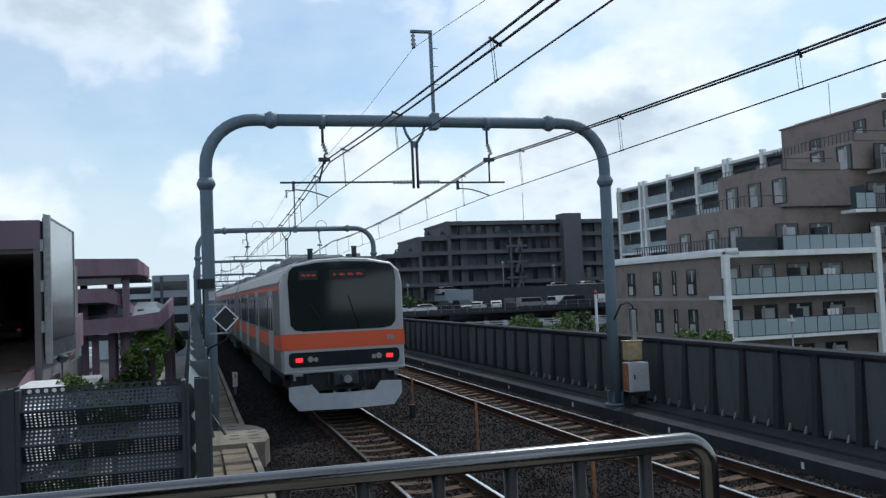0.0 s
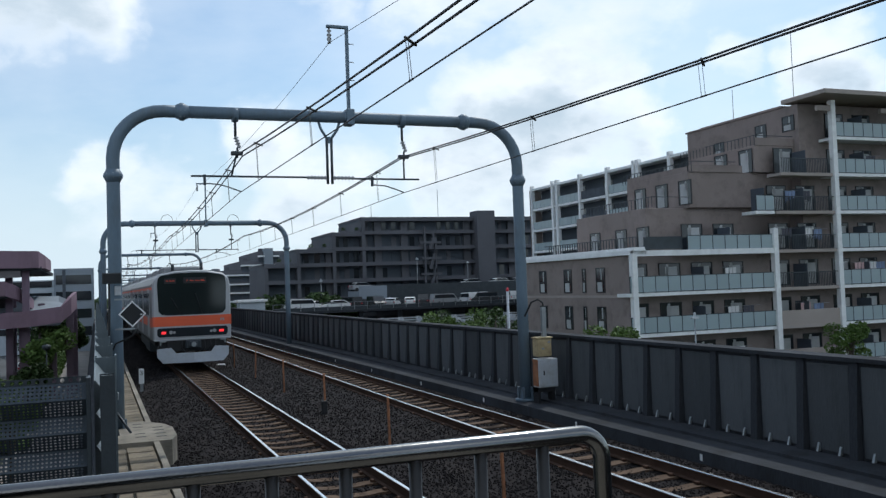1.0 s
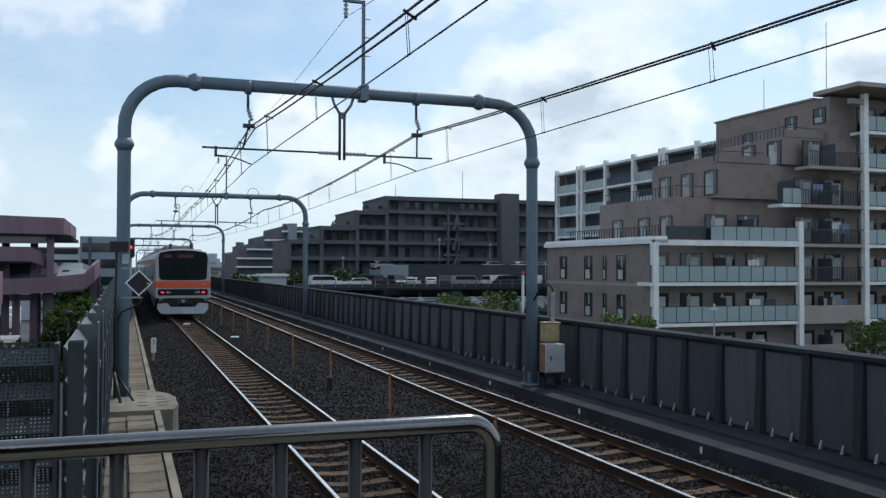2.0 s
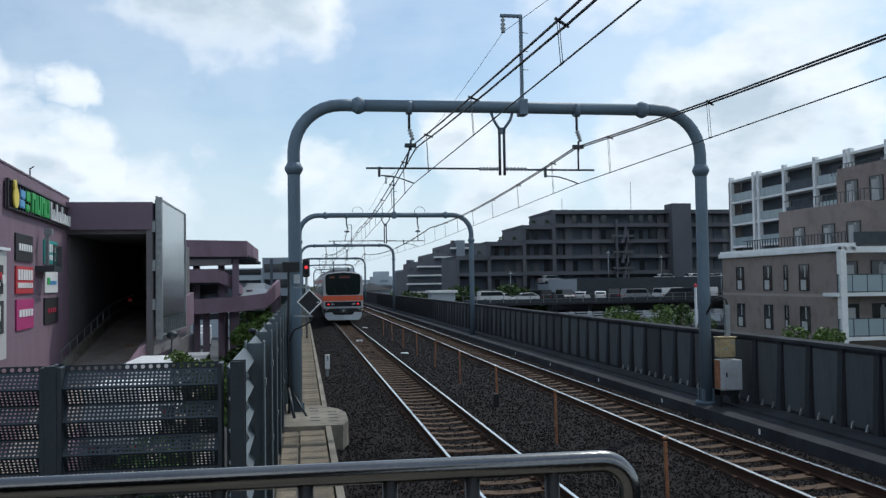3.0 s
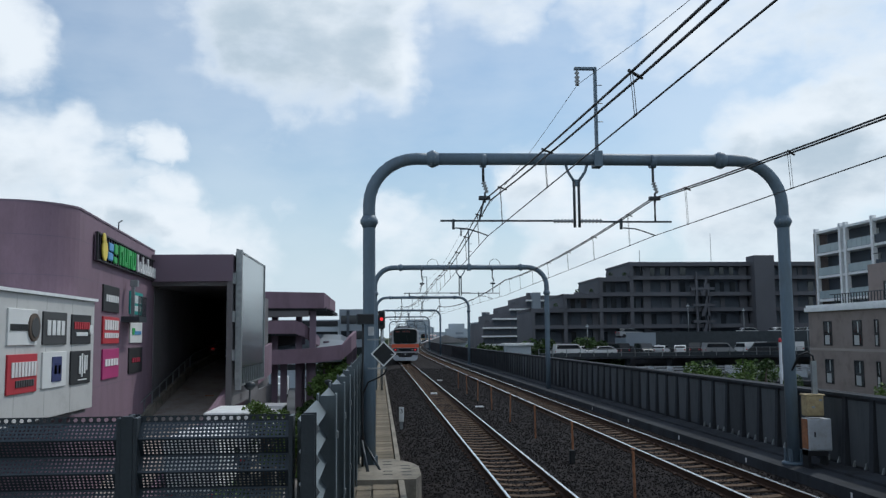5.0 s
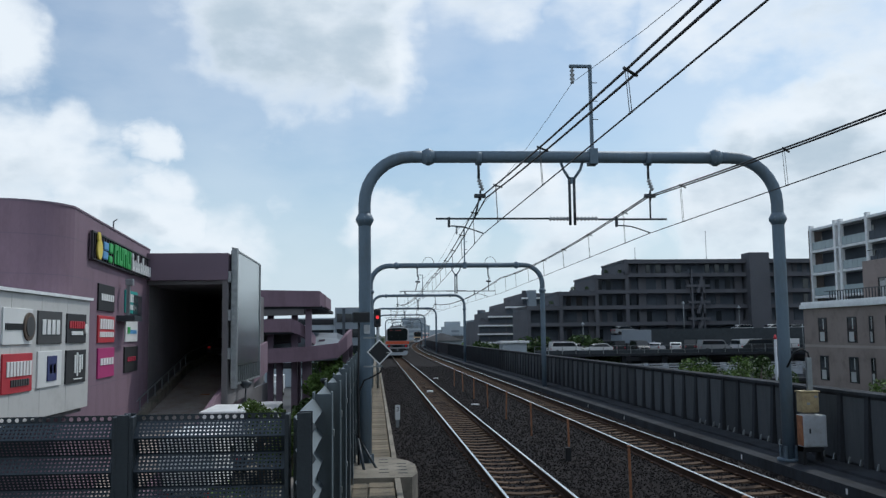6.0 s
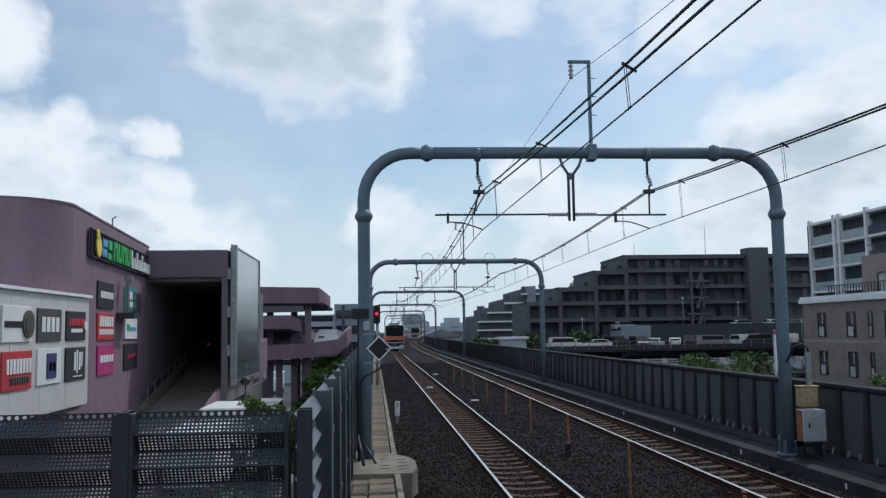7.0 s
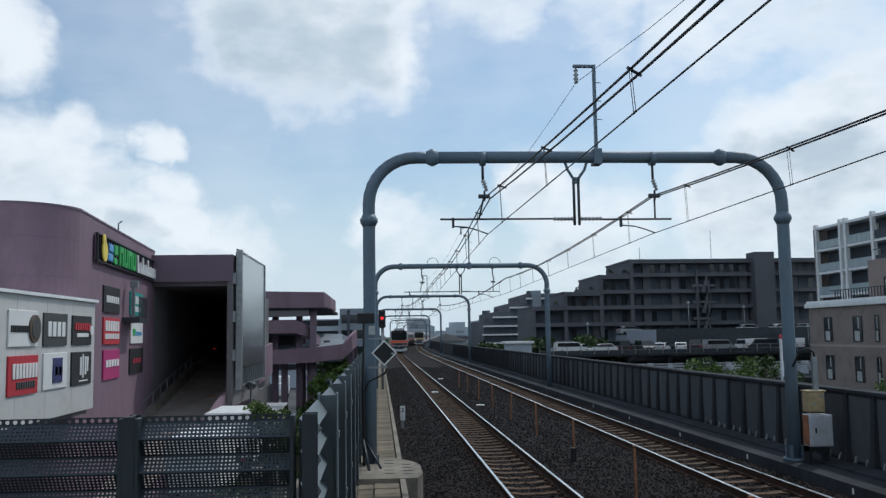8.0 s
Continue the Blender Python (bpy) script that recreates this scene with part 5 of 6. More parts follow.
curved_wall("lower_parapet", [(-22, 88, 0.0, 1.45), (-13.4, 88, 0.12, 1.5), (-9, 87.6, 0.3, 1.7), (-6.2, 87.4, 0.6, 2.0), (-5.4, 88.6, 1.3, 2.8), (-5.0, 92, 1.8, 3.3)], 0.3)
bm = bmesh.new()
for xa, ya, xb, yb, z in ((-13.2, 88.4, -13.0, 100, 0.2),):
    vs = [bm.verts.new(p) for p in ((-22, 88.4, 0.3), (-6.4, 87.8, 0.7), (-5.1, 92, 2.3), (-7.0, 104, 3.0), (-11, 106, 3.1), (-22, 104, 1.0))]
    ws = [bm.verts.new(v.co - Vector((0, 0, 0.35))) for v in vs]
    bm.faces.new(vs), bm.faces.new(ws[::-1])
    for i in range(6):
        bm.faces.new((vs[i], vs[(i + 1) % 6], ws[(i + 1) % 6], ws[i]))
bmesh.ops.recalc_face_normals(bm, faces=bm.faces)
part("lower_deck", bm, FAR_GREY, sp, "grey curved ramp deck")
for x, y, z1 in ((-10.6, 90.5, 5.4), (-9.15, 89.2, 5.5), (-13, 91, 5.4), (-7.0, 89.5, 0.7), (-5.6, 90.0, 1.4), (-9.5, 90, 0.4), (-12, 90, 0.3), (-15.5, 90, 3.0), (-5.3, 93.5, 2.0), (-10.9, 98, 3.0), (-8.3, 97, 2.3)):
    part("column", one_box(x - 0.3, x + 0.3, y - 0.3, y + 0.3, -6.2, z1), PURPLE_DARK, sp)
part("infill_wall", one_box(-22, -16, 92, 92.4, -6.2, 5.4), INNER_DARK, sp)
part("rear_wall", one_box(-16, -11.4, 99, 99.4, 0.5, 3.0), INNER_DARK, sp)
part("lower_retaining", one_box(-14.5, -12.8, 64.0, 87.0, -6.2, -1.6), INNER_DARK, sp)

# ---- street level to the left ----
road = tagged(part("street", one_box(-30, -9.0, -40, 420, -6.25, -6.16), ASPHALT), "grey asphalt street and car park below the viaduct", "road", kind="structure")
tagged(part("footpath", one_box(-8.2, -4.4, -40, 420, -6.25, -6.10), PAVING), "pale paved footpath beside the viaduct", "pavement", kind="structure")


def leaves(bm, c, rad, n, size, rng, squash=0.8):
    for _ in range(n):
        d = Vector((rng.gauss(0, 1), rng.gauss(0, 1), rng.gauss(0, 1))).normalized()
        r = rng.uniform(0.35, 1.0) ** 0.5
        p = Vector(c) + Vector((d.x * rad * r, d.y * rad * r, d.z * rad * squash * r))
        u = Vector((rng.gauss(0, 1), rng.gauss(0, 1), rng.gauss(0, 0.6))).normalized()
        v = u.cross(Vector((rng.gauss(0, 1), rng.gauss(0, 1), rng.gauss(0, 1)))).normalized()
        s = size * rng.uniform(0.6, 1.3)
        bm.faces.new([bm.verts.new(p + q) for q in (-u * s, v * s * 0.5, u * s, -v * s * 0.5)])


def tree(x, y, z, h, rad, seed, leaf=LEAF, n=2600, size=0.14, label="leafy green street tree with an uneven crown", name="tree"):
    rng = random.Random(seed)
    t = thing(name, label, name, (x, y, z), group="trees beside the line")
    trunk = one_tube([(0, 0, 0), (0.05, 0.02, h * 0.3), (0.0, 0.05, h * 0.55), (0.05, 0, h * 0.8)], [0.045 * h * 0.5, 0.035 * h * 0.5, 0.025 * h * 0.5, 0.01], 8)
    crown = bmesh.new()
    for k in range(9):
        a = 2.4 * k + rng.random()
        q = Vector((math.cos(a) * rad * rng.uniform(0.3, 0.75), math.sin(a) * rad * rng.uniform(0.3, 0.75), h * rng.uniform(0.5, 0.92)))
        tube(trunk, [(0, 0, h * (0.25 + 0.05 * k)), (q.x * 0.5, q.y * 0.5, q.z * 0.85), q], [0.06 * h * 0.25, 0.03 * h * 0.25, 0.008], 5)
        leaves(crown, q, rad * rng.uniform(0.35, 0.6), n // 9, size, rng)
    part("trunk", trunk, BARK, t)
    part("crown", crown, leaf, t)
    return t


for k, (x, y, h, r) in enumerate(((-7.3, 88, 6.7, 2.1), (-6.0, 99, 6.6, 2.0), (-9.6, 118, 6.0, 2.4), (-6.9, 128, 6.6, 2.4), (-8.2, 76, 3.9, 1.5))):
    tree(x, y, -6.2, h, r, 20 + k, LEAF if k % 3 else LEAF_BRIGHT, 3200, 0.2)
for k, (x, y, h, r) in enumerate(((-8.3, 46.5, 5.9, 1.3), (-7.0, 46.0, 5.3, 1.0), (-6.1, 22.0, 5.6, 1.4), (-4.9, 15.5, 6.4, 0.9))):
    tree(x, y, -6.2, h, r, 60 + k, LEAF_BRIGHT, 2200, 0.10, "young street tree with light green leaves")
tagged(part("low_deck", boxes([(-11.0, -8.7, 52.0, 62.0, -3.6, -3.3), (-11.0, -8.7, 44.5, 52.0, -4.2, -3.9), (-11.0, -8.7, 37.0, 44.5, -4.6, -4.3)]), CONCRETE), "low concrete parking deck beside the ramp", "car park", kind="structure")
for k in range(4):
    tagged(part("deck_pillar", one_box(-9.2, -8.8, 45 + 5 * k, 45.4 + 5 * k, -6.2, -4.2 if k < 2 else -3.6), CONCRETE), "concrete pillar under the low deck", "pillar", kind="structure")
for k in range(14):
    rng = random.Random(100 + k)
    hd_ = thing("hedge_clump", "clipped low green hedge clump beside the footpath", "hedge", (-8.0, 60 + 7.5 * k, -6.12), group="hedge clumps")
    bm = bmesh.new()
    leaves(bm, (0, 0, 0.5), 1.0, 500, 0.16, rng, 0.6)
    box(bm, -0.7, 0.7, -0.9, 0.9, 0, 0.7, 0.25)
    part("foliage", bm, LEAF_BRIGHT, hd_)


# ---- vehicles ----
def car_parts(name, label, paint, kind="car", group="parked cars"):
    c = thing(name, label, "car" if kind != "truck" else "truck", group=group)
    if kind == "car":
        prof = [(-2.1, 0.3), (2.15, 0.3), (2.2, 0.65), (1.95, 0.82), (1.1, 0.93), (0.45, 1.42), (-1.2, 1.46), (-1.95, 1.0), (-2.15, 0.9)]
        glassp = [(0.98, 0.97), (0.42, 1.37), (-1.15, 1.40), (-1.75, 1.0)]
        w, r = 0.82, 0.3
    elif kind == "van":
        prof = [(-2.2, 0.32), (2.2, 0.32), (2.25, 0.8), (1.75, 1.05), (1.15, 1.78), (-2.1, 1.82), (-2.25, 1.0)]
        glassp = [(1.55, 1.1), (1.1, 1.66), (-1.95, 1.68), (-2.05, 1.12)]
        w, r = 0.85, 0.32
    else:
        prof = [(-1.0, 0.5), (3.0, 0.5), (3.0, 1.3), (2.75, 2.2), (1.4, 2.3), (1.4, 1.0), (-1.0, 1.0)]
        glassp = [(2.92, 1.45), (2.72, 2.1), (1.7, 2.1), (1.7, 1.45)]
        w, r = 0.95, 0.42
    body = prism(bmesh.new(), prof, -w, w)
    bmesh.ops.bevel(body, geom=[e for e in body.edges], offset=0.05, segments=2, affect="EDGES")
    part("car_body", body, paint, c)
    part("side_glass", prism(bmesh.new(), glassp, -w - 0.006, w + 0.006), GLASS_DARK, c, "dark side windows")
    if kind == "car":
        part("windscreen", boxes([(-1.9, 1.02, -w * 0.86, w * 0.86, 0.98, 1.3)]), GLASS_DARK, c)
    if kind == "truck":
        part("cargo_box", one_box(-3.2, 1.3, -1.05, 1.05, 1.0, 3.1, 0.03), WHITE, c, "white cargo box")
    for xw in ((-1.35, 1.35) if kind != "truck" else (-2.0, 2.2)):
        for s in (-1, 1):
            part("wheel", one_tube([(xw, s * (w - 0.16), r), (xw, s * (w + 0.02), r)], r, 14), TYRE, c)
    front = max(p[0] for p in prof)
    for s in (-1, 1):
        part("headlight", one_box(front - 0.12, front + 0.005, s * w * 0.75 - 0.14, s * w * 0.75 + 0.14, 0.62, 0.78, 0.02), CERAMIC, c)
        part("tail_light", one_box(-front - 0.02, -front + 0.14, s * w * 0.8 - 0.1, s * w * 0.8 + 0.1, 0.7, 0.9, 0.02), S["sign_red"], c)
    return c


PAINTS = [("white", plain("car_white", (0.78, 0.78, 0.77), 0.25)), ("silver", mat("car_silver", (0.45, 0.46, 0.47), 0.3, 0.5, 0.05)), ("dark grey", plain("car_dark", (0.06, 0.062, 0.065), 0.25)), ("pale grey", plain("car_pale", (0.58, 0.59, 0.6), 0.25))]
MODELS = []
for kind in ("car", "van"):
    for nm, paint in PAINTS:
        MODELS.append((kind, nm, car_parts("car" if kind == "car" else "minivan", nm + (" compact car parked on an open deck" if kind == "car" else " minivan parked on an open deck"), paint, kind)))
used = set()


def park(model, x, y, z, rz):
    ob = MODELS[model][2]
    if model not in used:
        used.add(model)
        ob.matrix_basis = pose(x, y, z, 0, 0, rz)
        return ob
    return copy_thing(ob, pose(x, y, z, 0, 0, rz))


truck = car_parts("box_truck", "white box truck standing on the street", WHITE, "truck", "trucks")
truck.matrix_basis = pose(-17.2, 136.0, -6.16, 0, 0, -86)
copy_thing(truck, pose(-18.4, 164.0, -6.16, 0, 0, -8))
tagged(copy_thing(truck, pose(-10.0, 48.2, -3.9, 0, 0, 90)), "white box truck parked on the low deck", "truck")
tagged(copy_thing(truck, pose(-10.15, 41.0, -4.3, 0, 0, 90)), "white box truck parked at the deck edge", "truck")
for m, x, y, z, rz in ((4, -9.8, 55.0, -3.3, 88), (7, -9.6, 60.0, -3.3, 91), (1, -11.3, 120, -6.16, 90), (3, -15.0, 70, -6.16, 90), (0, -12.0, 140, -6.16, 85)):
    park(m, x, y, z, rz)
for m, x, y, rz in ((2, -14.35, 67.0, -90),):
    climbing = park(m, x, y, 0.9, rz)
    tagged(climbing, "dark car with lit tail lights on the covered ramp", "car")
    for s in (-1, 1):
        part("lit_tail_light", one_box(2.2, 2.26, s * 0.62 - 0.09, s * 0.62 + 0.09, 0.74, 0.84, 0.02), DIM_RED, climbing)


def lamp_post(x, y, z, h, rz=0, head="ball"):
    l = thing("street_lamp", "slim grey street lamp post", "street lamp", (x, y, z), rz, group="street lamps")
    part("pole", one_tube([(0, 0, 0), (0, 0, h)], [0.07, 0.045], 8), GALV if head != "ball" else STEEL_DARK, l)
    if head == "ball":
        part("lantern", one_tube([(0, 0, h - 0.1), (0, 0, h + 0.1), (0, 0, h + 0.3), (0, 0, h + 0.36)], [0.16, 0.34, 0.3, 0.05], 12), STEEL_DARK, l)
    else:
        part("lantern", boxes([(-0.25, 0.25, -0.12, 0.12, h - 0.05, h + 0.08), (-0.06, 0.06, -0.06, 0.06, h + 0.08, h + 0.35)], 0.02), GALV_LID, l)
    return l


lamp_post(-10.3, 55.0, -6.2, 6.0)
lamp_post(-7.0, 78.0, -6.2, 5.0)
st_sign = thing("street_sign", "white street sign board on a post", "street sign", (-9.0, 92.0, -6.2))
part("post", one_tube([(0, 0, 0), (0, 0, 2.4)], 0.05, 6), GALV, st_sign)
part("board", one_box(-0.5, 0.5, -0.03, 0.03, 1.2, 2.6, 0.02), WHITE, st_sign)

# ---- apartment house to the right ----
apt = thing("apartment_house", "brown tiled terraced apartment house with white frames and frosted glass balconies", "apartment building", (0.1, 0, -0.22))
Z = [-6.2, -4.1, -1.15, 1.75, 4.63, 7.6, 10.56, 13.48, 16.4]
part("lower_block", one_box(32.5, 80, 56.6, 72.0, -6.2, 4.6), BRICK_BROWN, apt)
for n, (x0, y1, z0, z1) in enumerate(((35.2, 68.3, 4.6, 8.2), (38.9, 66.0, 8.2, 10.95), (45.0, 64.5, 10.95, 13.1))):
    ww = part("terrace_block", boxes([(x0, 80, 58.0 - 0.4 * n, y1, z0, z1)], 0.03), BRICK_BROWN, apt)
part("tower", one_box(49.0, 84, 56.6, 70.8, 4.6, 16.4), BRICK_BROWN, apt)
part("tower_coping", boxes([(48.9, 84.2, 58.2, 71.0, 16.41, 16.56)], 0.02), BRICK_BROWN, apt)
part("tower_roof", boxes([(48.7, 84.5, 53.4, 58.1, 16.62, 16.98)], 0.03), BRICK_LIGHT, apt, "pale projecting roof slab")
part("roof_step", one_box(50.4, 84.0, 60.0, 70.6, 16.57, 17.0), BRICK_BROWN, apt)
part("side_wall", one_box(32.2, 32.5, 56.0, 72.2, -6.2, 4.6), BRICK_BROWN, apt)
corn = part("cornice", boxes([(31.9, 33.0, 54.9, 72.3, 4.62, 4.95), (32.05, 33.0, 55.0, 72.3, 4.95, 5.15)]), WHITE, apt, "white cornice")
part("belt", one_box(32.17, 32.2, 56.0, 72.2, 1.55, 1.75), BRICK_LIGHT, apt)
win_me = {}


def window(parent, x, y, z0, z1, w, axis="y", two=True):
    """A dark window with frame, mullion and curtain on a wall that faces -x (axis y) or -y (axis x)."""
    key = (round(z1 - z0, 2), round(w, 2), axis, two)
    if key not in win_me:
        h = z1 - z0

        def slab_(a0, a1, b0, b1, d0, d1):
            return (d0, d1, a0, a1, b0, b1) if axis == "y" else (a0, a1, d0, d1, b0, b1)
        fr = [slab_(0, w, 0, 0.06, -0.06, 0.02), slab_(0, w, h - 0.06, h, -0.06, 0.02), slab_(0, 0.06, 0.06, h - 0.06, -0.06, 0.02), slab_(w - 0.06, w, 0.06, h - 0.06, -0.06, 0.02)]
        if two:
            fr.append(slab_(0.06, w - 0.06, h * 0.46, h * 0.46 + 0.05, -0.055, 0.02))
        gl = [slab_(0.06, w - 0.06, 0.06, h - 0.06, -0.03, 0.0)]
        cu = [slab_(w * 0.30, w * 0.86, 0.08, h * (0.42 if two else 0.86), -0.036, -0.031), slab_(w * 0.34, w * 0.46, h * 0.52, h - 0.1, -0.036, -0.031)]
        win_me[key] = [data_of(nm, boxes(r), m) for nm, r, m in (("window_frame", fr, BLACK), ("glass", gl, GLASS_DARK), ("curtain", cu, CURTAIN))]
    fr, gl, cu = win_me[key]
    a = place("window", fr, parent, x, y, z0)
    place("glass", gl, a, 0, 0, 0)
    place("curtain", cu, a, 0, 0, 0)
    return a


for y, w in ((68.5, 1.25), (64.2, 1.25), (62.0, 0.5), (59.2, 1.25)):
    for z in (-1.0, 1.95, -3.9):
        window(apt, 32.2, y, z, z + 1.9, w)
for y, z in ((57.0, 14.4), (60.2, 14.2), (65.6, 13.6)):
    window(apt, 49.0, y, z, z + 1.25, 1.35)
for n, (x0, ys, z) in enumerate(((35.2, (57.6, 60.6, 64.5), 4.9), (38.9, (57.2, 60.2, 63.2), 8.45), (45.0, (57.4, 60.4), 10.98))):
    for y in ys:
        window(apt, x0, y, z, z + 1.9, 1.6, "y", False)

pane_me = {}


def balcony(x0, x1, zf, glass=True, pane=1.05, y0=55.0, style="glass"):
    """A balcony with its slab, rail panes, back wall and windows."""
    b = part("balcony", one_box(x0, x1, y0, 56.6, zf - 0.12, zf + 0.12), WHITE if style == "glass" else BRICK_LIGHT, apt, "balcony with a pale slab edge")
    n = max(1, round((x1 - x0 - 0.2) / pane))
    w = (x1 - x0 - 0.2) / n
    if style == "glass":
        key = round(w, 3)
        if key not in pane_me:
            pane_me[key] = (data_of("rail_pane", one_box(0.03, w - 0.03, 0, 0.03, 0.08, 1.16), FROSTED), data_of("rail_stile", boxes([(-0.025, 0.025, -0.015, 0.045, 0.0, 1.2), (0, w, -0.01, 0.04, 1.16, 1.21), (0, w, -0.01, 0.04, 0.03, 0.08)]), STEEL_DARK))
        for k in range(n):
            place("rail_pane", pane_me[key][0], b, x0 + 0.1 + w * k, y0 + 0.05, zf + 0.12)
            place("rail_stile", pane_me[key][1], b, x0 + 0.1 + w * k, y0 + 0.05, zf + 0.12)
    elif style == "bars":
        tagged(part("bar_rail", boxes([(x0, x1, y0 + 0.04, y0 + 0.09, zf + 1.2, zf + 1.26)] + [(x0 + 0.1 + 0.16 * k, x0 + 0.15 + 0.16 * k, y0 + 0.05, y0 + 0.08, zf + 0.12, zf + 1.2) for k in range(int((x1 - x0 - 0.2) / 0.16))]), STEEL_DARK, b), kind="stuff")
    else:
        part("solid_rail", one_box(x0, x1, y0 + 0.03, y0 + 0.2, zf + 0.12, zf + 1.25), BRICK_LIGHT, b)
    # recessed back: windows and partitions
    x = x0 + 0.7
    while x + 2.2 < x1:
        window(apt, x, 56.59, zf + 0.25, zf + 2.25, 1.9, "x", False)
        x += 2.9
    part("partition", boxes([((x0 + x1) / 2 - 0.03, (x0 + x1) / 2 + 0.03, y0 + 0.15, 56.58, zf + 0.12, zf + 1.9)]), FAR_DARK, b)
    return b


for z in (-4.1, -1.15, 1.75):
    balcony(31.55, 44.6, z)
balcony(36.6, 44.6, 4.63)
part("terrace_rail", boxes([(33.2, 36.5, 55.4, 55.5, 5.0, 5.9), (32.9, 33.0, 56.0, 70.0, 5.9, 5.96)] + [(32.92, 32.98, 56 + 0.4 * k, 56.05 + 0.4 * k, 5.15, 5.9) for k in range(34)]), STEEL_DARK, apt)
for z, stl in ((-4.1, "solid"), (-1.15, "solid"), (1.75, "bars"), (4.63, "bars"), (7.6, "bars")):
    balcony(44.75, 50.8, z, style=stl)
balcony(43.0, 44.9, 7.6, pane=0.95)
balcony(45.6, 50.7, 10.56, style="bars")
part("terrace_parapet", boxes([(39.0, 44.0, 57.5, 57.7, 10.95, 11.5), (45.1, 49.0, 57.15, 57.3, 13.1, 13.7), (38.92, 39.1, 57.7, 65.9, 10.95, 11.4)]), BRICK_BROWN, apt)
for x0, x1 in ((51.0, 57.3), (57.8, 64.0), (64.2, 70.5), (70.7, 77)):
    for z in Z[1:-1]:
        balcony(x0, x1, z)
for x, z1 in ((32.0, 4.7), (44.65, 6.4), (50.95, 16.45), (57.45, 16.45), (64.1, 16.45), (70.6, 16.45)):
    part("white_column", one_box(x - 0.22, x + 0.22, 54.85, 55.3, -6.2, z1, 0.02), WHITE, apt)
part("white_bracket", boxes([(49.4, 50.7, 54.9, 55.2, 15.6, 16.0), (56.0, 57.3, 54.9, 55.2, 15.6, 16.0)]), BRICK_LIGHT, apt)
part("roof_beam", one_box(31.9, 44.7, 54.9, 55.25, 4.5, 4.9), WHITE, apt)
for x0, x1, z in ((35.2, 38.8, 8.2), (38.9, 43.1, 10.95), (45.0, 48.9, 13.1)):
    rows_ = [(x0 + 0.05, x0 + 0.1, 57.2, min(67.5, 88.0 - 0.55 * x0), z + 0.75, z + 0.8), (x0, x1, 57.2, 57.25, z + 0.75, z + 0.8)]
    rows_ += [(x0 + 0.05, x0 + 0.09, 57.2 + 0.45 * k, 57.24 + 0.45 * k, z, z + 0.75) for k in range(11 if x0 > 45 else 22)]
    part("terrace_rail", boxes(rows_), STEEL_DARK, apt)
for x, y, z, h in ((50.0, 58, 16.7, 6.0), (50.5, 66, 16.7, 3.0)):
    part("aerial", one_tube([(x, y, z), (x, y, z + h)], 0.03, 5), GALV, apt)
# laundry and clutter on balconies
cloth_mats = [plain("cloth_white", (0.7, 0.7, 0.7), 0.9), plain("cloth_blue", (0.2, 0.26, 0.4), 0.9), plain("cloth_pink", (0.6, 0.42, 0.42), 0.9), plain("cloth_dark", (0.08, 0.08, 0.1), 0.9)]
rng = random.Random(8)
for x, z in ((46.5, 9.3), (48.0, 9.3), (46.0, 6.4), (48.2, 6.4), (49.0, 6.3), (42.0, 0.6), (40.6, 0.6), (47.5, 0.6), (48.8, 0.5), (53.2, 3.6), (54.5, 3.6), (55.4, 3.6), (40.5, 3.5), (55.0, 12.2), (38.4, -2.4), (41.0, -2.4)):
    ln = thing("laundry", "washing hung out to dry on a balcony rod", "laundry", (x, 55.6, z - 0.22), group="laundry on the balconies")
    bm = bmesh.new()
    for k in range(3):
        prism(bm, [(0.34 * k, 0), (0.34 * k + 0.3, 0.02 * k), (0.34 * k + 0.28, -rng.uniform(0.5, 0.9)), (0.34 * k + 0.03, -rng.uniform(0.5, 0.9))], 0.0, 0.03)
    part("clothes", bm, rng.choice(cloth_mats), ln)
    part("rod", one_tube([(-0.5, 0.015, 0.03), (1.6, 0.015, 0.03)], 0.015, 5), GALV, ln)

# rear wing with white frames
wing_b = thing("apartment_wing", "apartment wing with white frames and pale glass balconies behind the terraces", "apartment building", (0, 0.6, -0.75))
# Core coloured dark to carry the shade of the balcony recesses.
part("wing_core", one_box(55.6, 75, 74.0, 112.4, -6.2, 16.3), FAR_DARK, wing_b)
for z in (4.63, 7.6, 10.56, 13.48, 16.35):
    part("floor_slab", one_box(54.0, 55.7, 74.0, 112.4, z - 0.15, z + 0.15), WHITE, wing_b)
for k, y in enumerate((112.3, 106.2, 105.0, 99.0, 92.5, 86.8, 86.0, 80.0, 74.2)):
    part("frame_post", one_box(53.9, 54.4, y - 0.25, y + 0.25, 2.0, 16.9), WHITE, wing_b)
for j, z in enumerate((4.63, 7.6, 10.56, 13.48)):
    for y0_, y1_, glass_ in ((106.5, 112.0, 1), (99.3, 104.7, 1), (92.8, 98.7, 0), (87.1, 92.2, 1), (80.3, 85.7, 1), (74.5, 79.7, 1)):
        for k in range(5):
            w = (y1_ - y0_) / 5
            part("rail_pane", one_box(54.06, 54.1, y0_ + w * k + 0.03, y0_ + w * k + w - 0.03, z + 0.2, z + 1.2), FROSTED if glass_ else FAR_DARK, wing_b)
        window(wing_b, 55.59, y0_ + 0.8, z + 0.3, z + 2.2, 2.2, "y", False)

part("end_wall", one_box(53.9, 55.6, 112.42, 112.7, -6.2, 16.3), BRICK_BROWN, wing_b)

